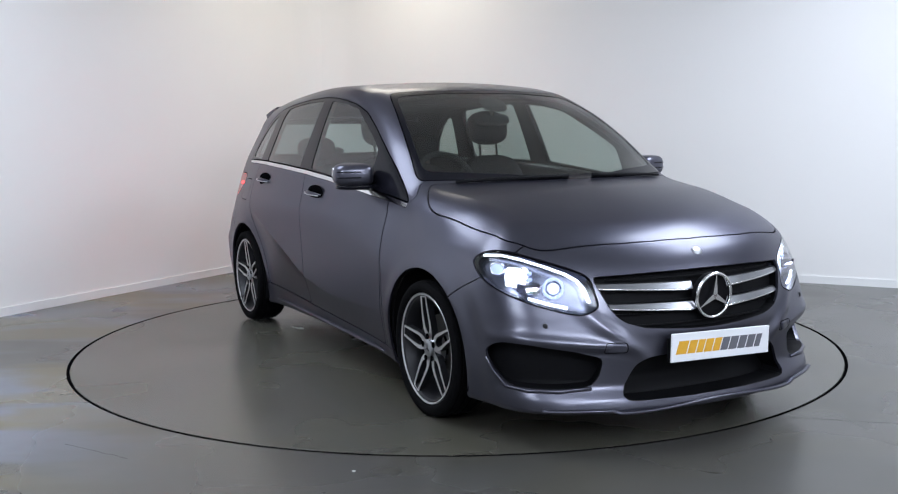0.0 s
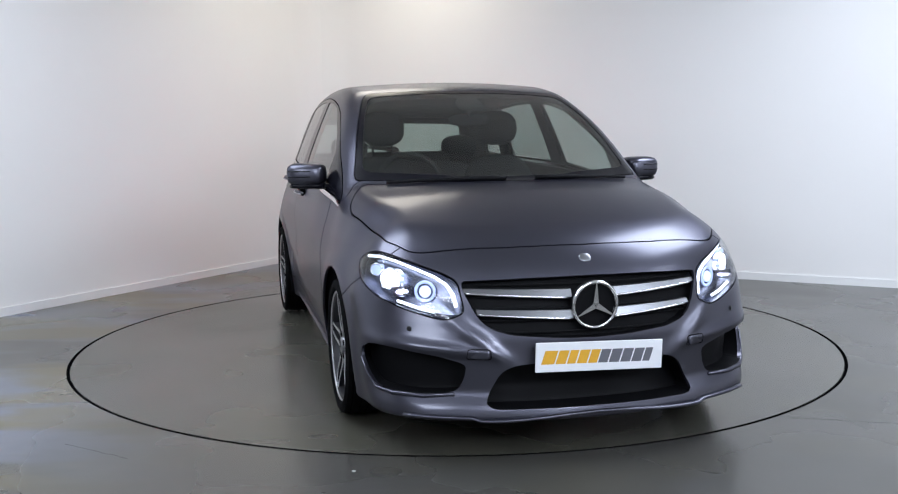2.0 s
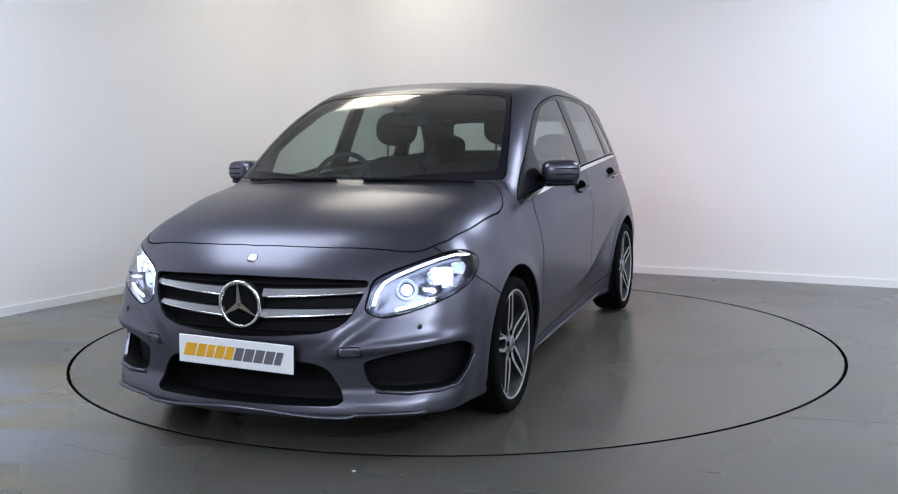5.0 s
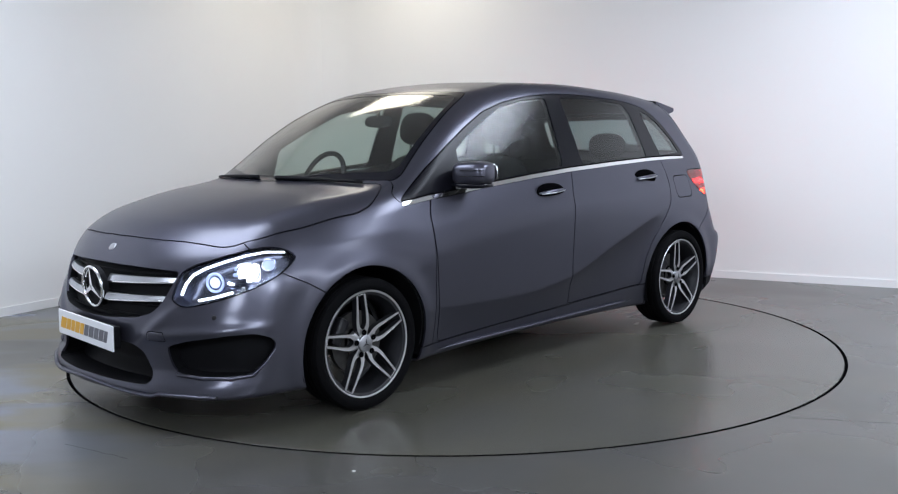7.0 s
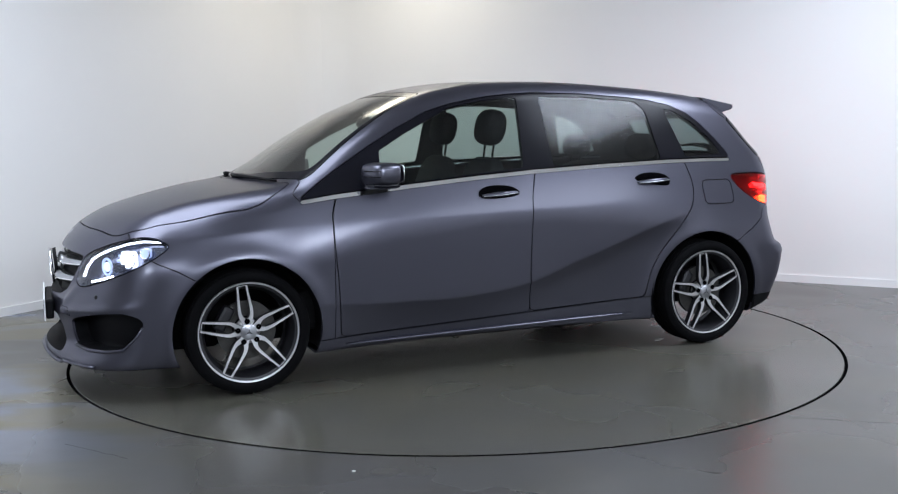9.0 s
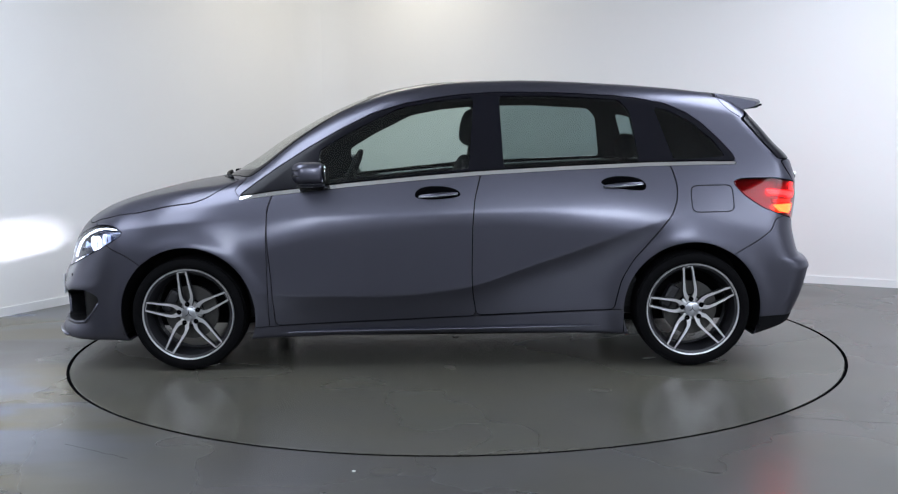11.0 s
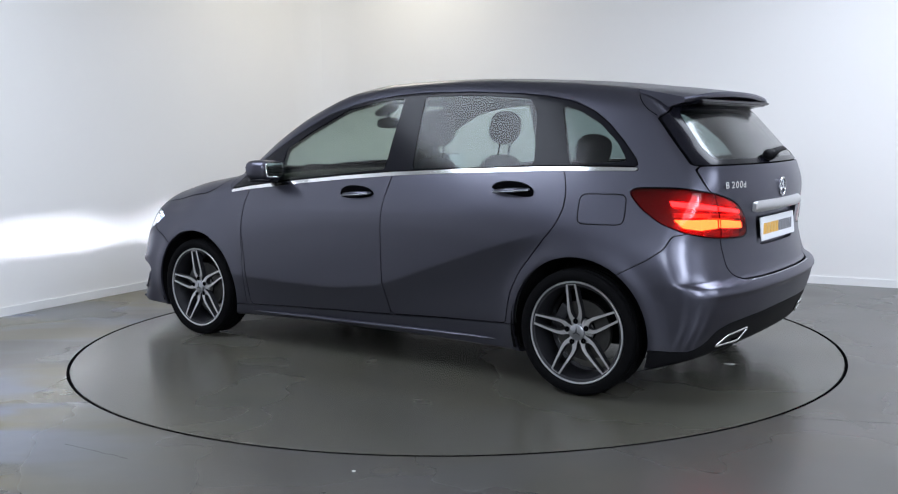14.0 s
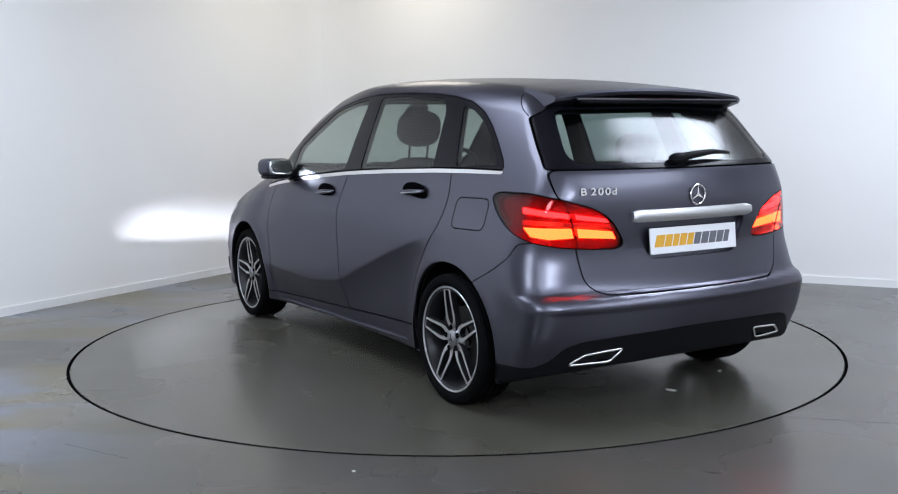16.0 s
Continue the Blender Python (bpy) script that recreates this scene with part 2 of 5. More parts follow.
# ---- materials ----
def material(name, color, rough=0.5, metal=0.0, spread=0.0, scale=6.0, bump=0.0, bump_scale=200.0, coat=0.0, rough_spread=0.0, detail=6.0, spec=0.5):
    m = bpy.data.materials.new(name)
    m.use_nodes = True
    nt = m.node_tree
    b = nt.nodes["Principled BSDF"]
    b.inputs["Base Color"].default_value = (*color, 1)
    b.inputs["Roughness"].default_value, b.inputs["Metallic"].default_value = rough, metal
    b.inputs["Coat Weight"].default_value, b.inputs["Coat Roughness"].default_value = coat, 0.04
    b.inputs["Specular IOR Level"].default_value = spec
    co = nt.nodes.new("ShaderNodeTexCoord")
    if spread or rough_spread:
        no = nt.nodes.new("ShaderNodeTexNoise")
        no.inputs["Scale"].default_value, no.inputs["Detail"].default_value = scale, detail
        nt.links.new(co.outputs["Object"], no.inputs["Vector"])
        if spread:
            mix = nt.nodes.new("ShaderNodeMix")
            mix.data_type = "RGBA"
            mix.inputs[6].default_value = (*[c * (1 - spread) for c in color], 1)
            mix.inputs[7].default_value = (*[min(1, c * (1 + spread)) for c in color], 1)
            nt.links.new(no.outputs["Fac"], mix.inputs[0])
            nt.links.new(mix.outputs[2], b.inputs["Base Color"])
        if rough_spread:
            mr = nt.nodes.new("ShaderNodeMapRange")
            mr.inputs[1].default_value, mr.inputs[2].default_value = 0.3, 0.7
            mr.inputs[3].default_value, mr.inputs[4].default_value = rough - rough_spread, rough + rough_spread
            nt.links.new(no.outputs["Fac"], mr.inputs[0])
            nt.links.new(mr.outputs[0], b.inputs["Roughness"])
    if bump:
        nb = nt.nodes.new("ShaderNodeTexNoise")
        nb.inputs["Scale"].default_value, nb.inputs["Detail"].default_value = bump_scale, 4
        nt.links.new(co.outputs["Object"], nb.inputs["Vector"])
        bp = nt.nodes.new("ShaderNodeBump")
        bp.inputs["Strength"].default_value, bp.inputs["Distance"].default_value = bump, 0.002
        nt.links.new(nb.outputs["Fac"], bp.inputs["Height"])
        nt.links.new(bp.outputs[0], b.inputs["Normal"])
    return m


def glass_material(name, tint, gloss_ior=1.5, rough=0.0):
    """Thin glass: tinted see-through, with a Fresnel gloss."""
    m = bpy.data.materials.new(name)
    m.use_nodes = True
    nt = m.node_tree
    nt.nodes.remove(nt.nodes["Principled BSDF"])
    out = nt.nodes["Material Output"]
    tr, gl, mx, lw, p5, ma = (nt.nodes.new("ShaderNode" + k) for k in ("BsdfTransparent", "BsdfGlossy", "MixShader", "LayerWeight", "Math", "Math"))
    tr.inputs["Color"].default_value = (*tint, 1)
    gl.inputs["Roughness"].default_value = rough
    lw.inputs["Blend"].default_value = 0.5
    f0 = ((gloss_ior - 1) / (gloss_ior + 1)) ** 2
    p5.operation, ma.operation = "POWER", "MULTIPLY_ADD"
    p5.inputs[1].default_value, ma.inputs[1].default_value, ma.inputs[2].default_value = 3.6, 1 - 0.9 * f0, 0.9 * f0
    nt.links.new(lw.outputs["Facing"], p5.inputs[0])
    nt.links.new(p5.outputs[0], ma.inputs[0])
    nt.links.new(ma.outputs[0], mx.inputs[0])
    nt.links.new(tr.outputs[0], mx.inputs[1])
    nt.links.new(gl.outputs[0], mx.inputs[2])
    nt.links.new(mx.outputs[0], out.inputs["Surface"])
    return m


def glow_material(name, color, strength):
    m = bpy.data.materials.new(name)
    m.use_nodes = True
    b = m.node_tree.nodes["Principled BSDF"]
    b.inputs["Base Color"].default_value = (*color, 1)
    b.inputs["Emission Color"].default_value, b.inputs["Emission Strength"].default_value = (*color, 1), strength
    return m


def concrete_material(name, base, stains=0.5, gloss=0.28):
    """Painted, polished concrete: broad wear patches, pale bluish and ochre streaks, fine grain."""
    m = bpy.data.materials.new(name)
    m.use_nodes = True
    nt = m.node_tree
    b = nt.nodes["Principled BSDF"]
    co = nt.nodes.new("ShaderNodeTexCoord")

    def noise_tex(scale, detail, sx=1.0, sy=1.0, dist=0.0):
        mp = nt.nodes.new("ShaderNodeMapping")
        mp.inputs["Scale"].default_value = (sx, sy, 1)
        nt.links.new(co.outputs["Object"], mp.inputs["Vector"])
        t = nt.nodes.new("ShaderNodeTexNoise")
        t.inputs["Scale"].default_value, t.inputs["Detail"].default_value = scale, detail
        t.inputs["Distortion"].default_value = dist
        nt.links.new(mp.outputs[0], t.inputs["Vector"])
        return t.outputs["Fac"]

    def ramp(fac, lo, hi, a, c):
        r = nt.nodes.new("ShaderNodeMapRange")
        r.interpolation_type = "SMOOTHSTEP"
        for i, v in zip((1, 2, 3, 4), (lo, hi, a, c)):
            r.inputs[i].default_value = v
        nt.links.new(fac, r.inputs[0])
        return r.outputs[0]

    def mix(fac, a, c):
        x = nt.nodes.new("ShaderNodeMix")
        x.data_type = "RGBA"
        nt.links.new(fac, x.inputs[0])
        for i, v in ((6, a), (7, c)):
            if isinstance(v, tuple):
                x.inputs[i].default_value = (*v, 1)
            else:
                nt.links.new(v, x.inputs[i])
        return x.outputs[2]

    broad, fine = noise_tex(0.9, 3, dist=0.2), noise_tex(9, 4)
    streak = noise_tex(1.25, 4, 0.5, 1.35, 0.35)
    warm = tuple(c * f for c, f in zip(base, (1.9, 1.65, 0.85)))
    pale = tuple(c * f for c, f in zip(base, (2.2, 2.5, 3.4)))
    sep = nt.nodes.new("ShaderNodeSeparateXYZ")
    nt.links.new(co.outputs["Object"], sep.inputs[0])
    worn = ramp(sep.outputs[0], -0.9, -2.3, 0.0, stains)     # pale bluish and ochre streaks strengthen towards -x

    def times(p, q):
        x = nt.nodes.new("ShaderNodeMath")
        x.operation = "MULTIPLY"
        nt.links.new(p, x.inputs[0]), nt.links.new(q, x.inputs[1])
        return x.outputs[0]

    col = mix(ramp(broad, 0.3, 0.75, 0.0, 0.5), base, tuple(c * f for c, f in zip(base, (1.03, 1.0, 0.90))))
    blot = noise_tex(2.3, 3, 0.8, 1.3, 0.2)
    col = mix(ramp(blot, 0.40, 0.70, 0.0, 0.22), col, tuple(c * f for c, f in zip(base, (1.42, 1.30, 0.92))))
    col = mix(ramp(noise_tex(1.5, 3, 1.0, 1.0, 0.3), 0.48, 0.78, 0.0, 0.40), col, tuple(c * f for c, f in zip(base, (0.62, 0.60, 0.42))))
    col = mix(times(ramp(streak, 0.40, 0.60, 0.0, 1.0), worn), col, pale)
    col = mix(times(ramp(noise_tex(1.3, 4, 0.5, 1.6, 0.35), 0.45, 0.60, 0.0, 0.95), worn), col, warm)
    col = mix(ramp(fine, 0.3, 0.75, 0.0, 0.10), col, tuple(c * 0.75 for c in base))
    nt.links.new(col, b.inputs["Base Color"])
    nt.links.new(ramp(broad, 0.3, 0.7, gloss - 0.03, gloss + 0.05), b.inputs["Roughness"])
    return m


def paint_material():
    """Metallic grey lacquer: flakes under a clear coat."""
    m = material("grey_metallic_paint", (0.084, 0.084, 0.110), 0.36, 0.9, coat=0.6)
    nt = m.node_tree
    b = nt.nodes["Principled BSDF"]
    co = nt.nodes.new("ShaderNodeTexCoord")
    fl = nt.nodes.new("ShaderNodeTexVoronoi")
    fl.inputs["Scale"].default_value = 900
    nt.links.new(co.outputs["Object"], fl.inputs["Vector"])
    mr = nt.nodes.new("ShaderNodeMapRange")
    mr.inputs[3].default_value, mr.inputs[4].default_value = 0.29, 0.39
    nt.links.new(fl.outputs["Color"], mr.inputs[0])
    nt.links.new(mr.outputs[0], b.inputs["Roughness"])
    b.inputs["Coat Roughness"].default_value = 0.20
    b.inputs["Specular Tint"].default_value = (0.42, 0.42, 0.48, 1)
    return m


PAINT = paint_material()
TRIM = material("gloss_black_trim", (0.006, 0.006, 0.009), 0.2, spread=0.2, scale=3, spec=0.16)
PLASTIC = material("black_plastic", (0.006, 0.006, 0.007), 0.55, spread=0.2, spec=0.08)
MATT_BLACK = material("matt_black", (0.0025, 0.0025, 0.003), 0.9, spec=0.0)
CABIN = material("dark_cabin_trim", (0.011, 0.011, 0.012), 0.75, spread=0.25, scale=20, spec=0.25)
SEAT = material("dark_seat_cloth", (0.013, 0.013, 0.015), 0.85, spread=0.3, scale=40, spec=0.2)
CHROME = material("chrome", (0.86, 0.86, 0.87), 0.10, 1.0)
SATIN = material("satin_silver", (0.42, 0.43, 0.46), 0.28, 1.0)
MACHINED = material("machined_alloy", (0.62, 0.62, 0.63), 0.36, 0.92)
ALLOY_DARK = material("dark_grey_alloy", (0.020, 0.020, 0.023), 0.42, 0.4, spread=0.15, scale=30)
RUBBER = material("tyre_rubber", (0.004, 0.004, 0.0045), 0.8, spread=0.25, scale=25, bump=0.3, bump_scale=250, spec=0.04)
IRON = material("brake_iron", (0.06, 0.058, 0.055), 0.5, 0.7, spread=0.3, scale=40)
GLASS = glass_material("tinted_glass", (0.70, 0.79, 0.76), 1.5, 0.16)
GLASS_SCREEN = glass_material("windscreen_glass", (0.70, 0.78, 0.73), 2.05, 0.10)
GLASS_REAR = glass_material("rear_glass", (0.46, 0.54, 0.53), 1.5, 0.16)
LENS = glass_material("clear_lens", (0.93, 0.94, 0.97), 1.35)
HOUSING = material("lamp_housing", (0.16, 0.17, 0.22), 0.24, 0.9, spread=0.2)
REFLECTOR = material("lamp_reflector", (0.85, 0.86, 0.9), 0.12, 1.0)
LED = glow_material("daylight_led", (0.78, 0.86, 1.0), 5.0)
BEAM = glow_material("headlamp_beam", (0.80, 0.87, 1.0), 120000.0)
RED = material("red_lens", (0.11, 0.002, 0.004), 0.10, coat=1.0)
RED_DARK = material("dark_red_lens", (0.10, 0.004, 0.008), 0.12, coat=1.0)
TAIL_GLOW = glow_material("tail_glow", (1.0, 0.035, 0.03), 2.2)
TAIL_HOT = glow_material("tail_hot", (1.0, 0.055, 0.05), 24.0)
TAIL_CORE = glow_material("tail_core", (1.0, 0.30, 0.05), 26.0)
PLATE = material("white_plate", (0.80, 0.81, 0.84), 0.35, spread=0.03, scale=12)
GOLD = material("gold_print", (0.72, 0.38, 0.03), 0.4, spread=0.12, scale=30)
GREY_PRINT = material("grey_print", (0.13, 0.13, 0.15), 0.4, spread=0.2, scale=30)
WALL = material("white_painted_wall", (0.80, 0.79, 0.775), 0.62, spread=0.025, scale=1.3, bump=0.08, bump_scale=90)
SKIRTING = material("white_skirting_paint", (0.78, 0.78, 0.77), 0.4, spread=0.03, scale=3)
CEILING = material("ceiling_paint", (0.75, 0.75, 0.73), 0.8, spread=0.03, scale=2)
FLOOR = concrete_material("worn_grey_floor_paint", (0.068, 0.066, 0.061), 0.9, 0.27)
TABLE = concrete_material("turntable_floor_paint", (0.074, 0.072, 0.061), 0.0, 0.25)
GAP = material("dark_gap", (0.01, 0.01, 0.01), 0.9)
CHAMBER = glow_material("lamp_chamber", (0.80, 0.87, 1.0), 4.5)
CHIP = material("pale_grey", (0.5, 0.5, 0.48), 0.7, spread=0.2, scale=30)


# ---- small builders ----
def part(name, bm, mat, parent, label="", smooth=False, angle=None):
    me = bpy.data.meshes.new(name)
    bm.to_mesh(me)
    bm.free()
    me.materials.append(mat)
    if smooth:
        me.shade_smooth()
        if angle:
            me.set_sharp_from_angle(angle=radians(angle))
    ob = new(name, me)
    ob.parent = parent
    return tagged(ob, label)


def panel(name, mesh, mat, parent, label=""):
    """A piece of the skin, with the skin's own normals."""
    v, n, t = mesh
    me = bpy.data.meshes.new(name)
    me.from_pydata(v.tolist(), [], t.tolist())
    me.shade_smooth()
    me.normals_split_custom_set_from_vertices(n.tolist())
    me.materials.append(mat)
    ob = new(name, me)
    ob.parent = parent
    return tagged(ob, label)


def box(bm, m, sx, sy, sz, bevel=0.0, seg=2):
    r = bmesh.ops.create_cube(bm, size=1.0, matrix=m @ Matrix.Diagonal((sx, sy, sz, 1)))
    if bevel:
        edges = list({e for v in r["verts"] for e in v.link_edges})
        bmesh.ops.bevel(bm, geom=edges, offset=bevel, segments=seg, affect="EDGES", profile=0.5)
    return bm


def blob(bm, m, sx, sy, sz, power=3.0, n=20):
    """A rounded block (superellipsoid) with half sizes sx, sy, sz."""
    rows = []
    f = lambda c: math.copysign(abs(c) ** (2 / power), c)
    for i in range(n // 2 + 1):
        a = -math.pi / 2 + math.pi * i / (n // 2)
        row = []
        for j in range(n):
            w = 2 * math.pi * j / n
            row.append(bm.verts.new(m @ Vector((sx * f(math.cos(a)) * f(math.cos(w)), sy * f(math.cos(a)) * f(math.sin(w)), sz * f(math.sin(a))))))
        rows.append(row)
    for p, q in zip(rows, rows[1:]):
        for j in range(n):
            k = (j + 1) % n
            bm.faces.new((p[j], p[k], q[k], q[j]))
    bmesh.ops.remove_doubles(bm, verts=bm.verts, dist=1e-5)
    return bm


def revolve(bm, profile, n=64, m=Matrix()):
    """Turn (radius, along) about the local y axis."""
    rows = [[bm.verts.new(m @ Vector((r * math.cos(2 * math.pi * i / n), y, r * math.sin(2 * math.pi * i / n)))) for i in range(n)] for r, y in profile]
    for p, q in zip(rows, rows[1:]):
        for i in range(n):
            k = (i + 1) % n
            bm.faces.new((p[i], q[i], q[k], p[k]))
    return bm


def tube(bm, path, radius, n=8, closed=False, flat=1.0):
    """A tube along a path; flat squeezes it along z."""
    path = [Vector(p) for p in path]
    rows = []
    k = len(path)
    for i, p in enumerate(path):
        a = path[(i - 1) % k] if closed or i else p
        b = path[(i + 1) % k] if closed or i < k - 1 else p
        d = (b - a).normalized()
        u = d.cross(Vector((0, 0, 1)))
        u = u.normalized() if u.length > 1e-4 else Vector((0, 1, 0))
        w = u.cross(d).normalized()
        r = radius(i / (k - 1)) if callable(radius) else radius
        rows.append([bm.verts.new(p + u * r * math.cos(2 * math.pi * j / n) + w * r * flat * math.sin(2 * math.pi * j / n)) for j in range(n)])
    for p, q in list(zip(rows, rows[1:])) + ([(rows[-1], rows[0])] if closed else []):
        for j in range(n):
            bm.faces.new((p[j], p[(j + 1) % n], q[(j + 1) % n], q[j]))
    if not closed:
        bm.faces.new(rows[0][::-1]), bm.faces.new(rows[-1])
    return bm


def slab(bm, outline, m, depth):
    """An outline in the local x-z plane, pushed out along -y by depth."""
    a = [bm.verts.new(m @ Vector((x, 0, z))) for x, z in outline]
    b = [bm.verts.new(m @ Vector((x, -depth, z))) for x, z in outline]
    k = len(a)
    bm.faces.new(a), bm.faces.new(b[::-1])
    for i in range(k):
        bm.faces.new((a[i], b[i], b[(i + 1) % k], a[(i + 1) % k]))
    bmesh.ops.recalc_face_normals(bm, faces=bm.faces)
    return bm


# ---- room ----
RAD = 0.45                       # the walls meet in a rounded corner
R_TABLE = 2.251


def wall_outline(off=0.0):
    """The room's outline, round the corner that shows; off: inwards."""
    pts = []
    for i in range(13):
        w = radians(90 * i / 12)
        pts.append((RAD - (RAD - off) * math.sin(w), RAD - (RAD - off) * math.cos(w)))
    return pts                    # (a, b) from the wall along a round to the wall along b


def wall_strip(name, path, z0, z1, mat, thick, label):
    """An upright wall or skirting along a path of (a, b), with thickness away from the room."""
    bm = bmesh.new()
    p = [room_point(a, b) for a, b in path]
    rows = []
    for i, q in enumerate(p):
        d = (p[min(i + 1, len(p) - 1)] - p[max(i - 1, 0)]).normalized()
        out = Vector((d.y, -d.x, 0)) * thick
        rows.append([bm.verts.new((r.x, r.y, z)) for r, z in ((q, z0), (q, z1), (q + out, z1), (q + out, z0))])
    for r, s in zip(rows, rows[1:]):
        for j in range(4):
            bm.faces.new((r[j], s[j], s[(j + 1) % 4], r[(j + 1) % 4]))
    bm.faces.new(rows[0]), bm.faces.new(rows[-1][::-1])
    bmesh.ops.recalc_face_normals(bm, faces=bm.faces)
    ob = part(name, bm, mat, None, label, True, 40)
    return tagged(ob, kind="structure")


def build_room():
    arc = wall_outline()
    corner = arc[::-1]
    mid = len(corner) // 2
    wall_strip("wall_west", [(ROOM_A, 0.0), (6.0, 0.0)] + arc[:mid + 1], 0, ROOM_H, WALL, -0.15, "white painted wall")
    wall_strip("wall_north", arc[mid:] + [(0.0, 6.0), (0.0, ROOM_B)], 0, ROOM_H, WALL, -0.15, "white painted wall")
    wall_strip("wall_south", [(ROOM_A, ROOM_B), (ROOM_A, 0.0)], 0, ROOM_H, WALL, -0.15, "white painted wall")
    wall_strip("wall_east", [(0.0, ROOM_B), (ROOM_A, ROOM_B)], 0, ROOM_H, WALL, -0.15, "white painted wall")
    inn = wall_outline(0.014)
    wall_strip("baseboard", [(ROOM_A, 0.014)] + inn + [(0.014, ROOM_B)], 0.0, 0.062, SKIRTING, -0.013, "low white skirting board")
    bm = bmesh.new()
    box(bm, Matrix.Translation(room_point(ROOM_A / 2, ROOM_B / 2, ROOM_H + 0.1)) @ Matrix.Rotation(math.atan2(WALL_B.y, WALL_B.x), 4, "Z"), ROOM_B + 0.4, ROOM_A + 0.4, 0.2)
    tagged(part("ceiling", bm, CEILING, None, "white ceiling"), kind="structure")
    # floor with the round pit of the turntable
    bm = bmesh.new()
    n = 192
    c = math.atan2(WALL_B.y, WALL_B.x)
    ring = lambda r, z: [bm.verts.new((r * math.cos(2 * math.pi * i / n), r * math.sin(2 * math.pi * i / n), z)) for i in range(n)]
    rows = [ring(R_TABLE - 0.02, -0.06), ring(R_TABLE + 0.004, -0.06), ring(R_TABLE + 0.004, -0.002), ring(R_TABLE + 0.006, 0.0), ring(4.0, 0.0), ring(16.0, 0.0)]
    for p, q in zip(rows, rows[1:]):
        for i in range(n):
            bm.faces.new((p[i], q[i], q[(i + 1) % n], p[(i + 1) % n]))
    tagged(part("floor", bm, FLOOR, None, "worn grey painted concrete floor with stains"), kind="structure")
    bm = bmesh.new()
    bmesh.ops.create_circle(bm, cap_ends=True, radius=R_TABLE + 0.01, segments=96, matrix=Matrix.Translation((0, 0, -0.055)))
    tagged(part("pit", bm, GAP, None, "dark pit under the turntable"), kind="structure")


build_room()

turntable = new("turntable")
tagged(turntable, "round grey turntable set flush in the floor", "turntable")
bm = bmesh.new()
revolve(bm, [(0.02, 0.0), (1.2, 0.0), (R_TABLE - 0.014, 0.0), (R_TABLE - 0.011, -0.003), (R_TABLE - 0.011, -0.045)], 192, pose(0, 0, 0, 90))
bmesh.ops.recalc_face_normals(bm, faces=bm.faces)
part("deck", bm, TABLE, turntable)
# flat black ring that stands in for the shaded gap round the deck
bm = bmesh.new()
loops = [[bm.verts.new((r * math.cos(2 * math.pi * i / 160), r * math.sin(2 * math.pi * i / 160), z)) for i in range(160)]
         for r, z in ((R_TABLE - 0.0098, -0.003), (R_TABLE - 0.0078, 0.0012), (R_TABLE + 0.0055, 0.0012), (R_TABLE + 0.0065, -0.003))]
for p, q in zip(loops, loops[1:]):
    for i in range(160):
        bm.faces.new((p[i - 1], q[i - 1], q[i], p[i]))
bmesh.ops.recalc_face_normals(bm, faces=bm.faces)
part("gap_shade_ring", bm, MATT_BLACK, turntable, "black ring standing in for the shaded gap round the turntable")
# small irregular pale patches on the deck
for x, y, sx, sy in ((-0.80, -0.745, 0.075, 0.02), (-1.08, 0.61, 0.05, 0.018), (-1.66, -0.21, 0.035, 0.015), (-1.52, -0.69, 0.012, 0.012)):
    bm = bmesh.new()
    pts = [(sx * math.cos(w) * (0.8 + 0.3 * noise.noise(Vector((x * 9, w, 3)))), sy * math.sin(w) * (0.8 + 0.4 * noise.noise(Vector((w, y * 9, 7))))) for w in [2 * math.pi * i / 14 for i in range(14)]]
    slab(bm, pts, pose(x, y, 0.0004, -90, 0, 20), 0.0025)
    part("pale_patch", bm, CHIP, turntable, "small pale patch on the deck")
for x, y, s in ((-0.39, -2.41, 0.008), (-0.40, -2.70, 0.004)):
    bm = bmesh.new()
    blob(bm, Matrix.Translation((x, y, 0.001)), s, s * 0.7, 0.002, 2.2, 10)
    tagged(part("paint_chip", bm, CHIP, None, "small pale chip lying on the floor"), category="chip")


def build_crack(pts):
    """A fine dark crack in the floor paint."""
    bm = bmesh.new()
    rows = []
    for i, (x, y) in enumerate(pts):
        w = 0.0012 + 0.0007 * noise.noise(Vector((i * 1.7, x, y)))
        rows.append((bm.verts.new((x, y + w, 0.0012)), bm.verts.new((x, y - w, 0.0012))))
    for p, q in zip(rows, rows[1:]):
        bm.faces.new((p[0], p[1], q[1], q[0]))
    tagged(part("floor_crack", bm, GAP, None, "fine dark crack in the floor paint"), kind="structure")


for x0, y0, x1, y1 in ((1.46, -1.785, 1.93, -1.90), (-1.62, -2.05, -1.30, -2.24), (0.62, 2.42, 1.5, 2.36)):
    build_crack([(x0 + (x1 - x0) * i / 14, y0 + (y1 - y0) * i / 14 + 0.012 * noise.noise(Vector((i * 0.6, x0, 1)))) for i in range(15)])


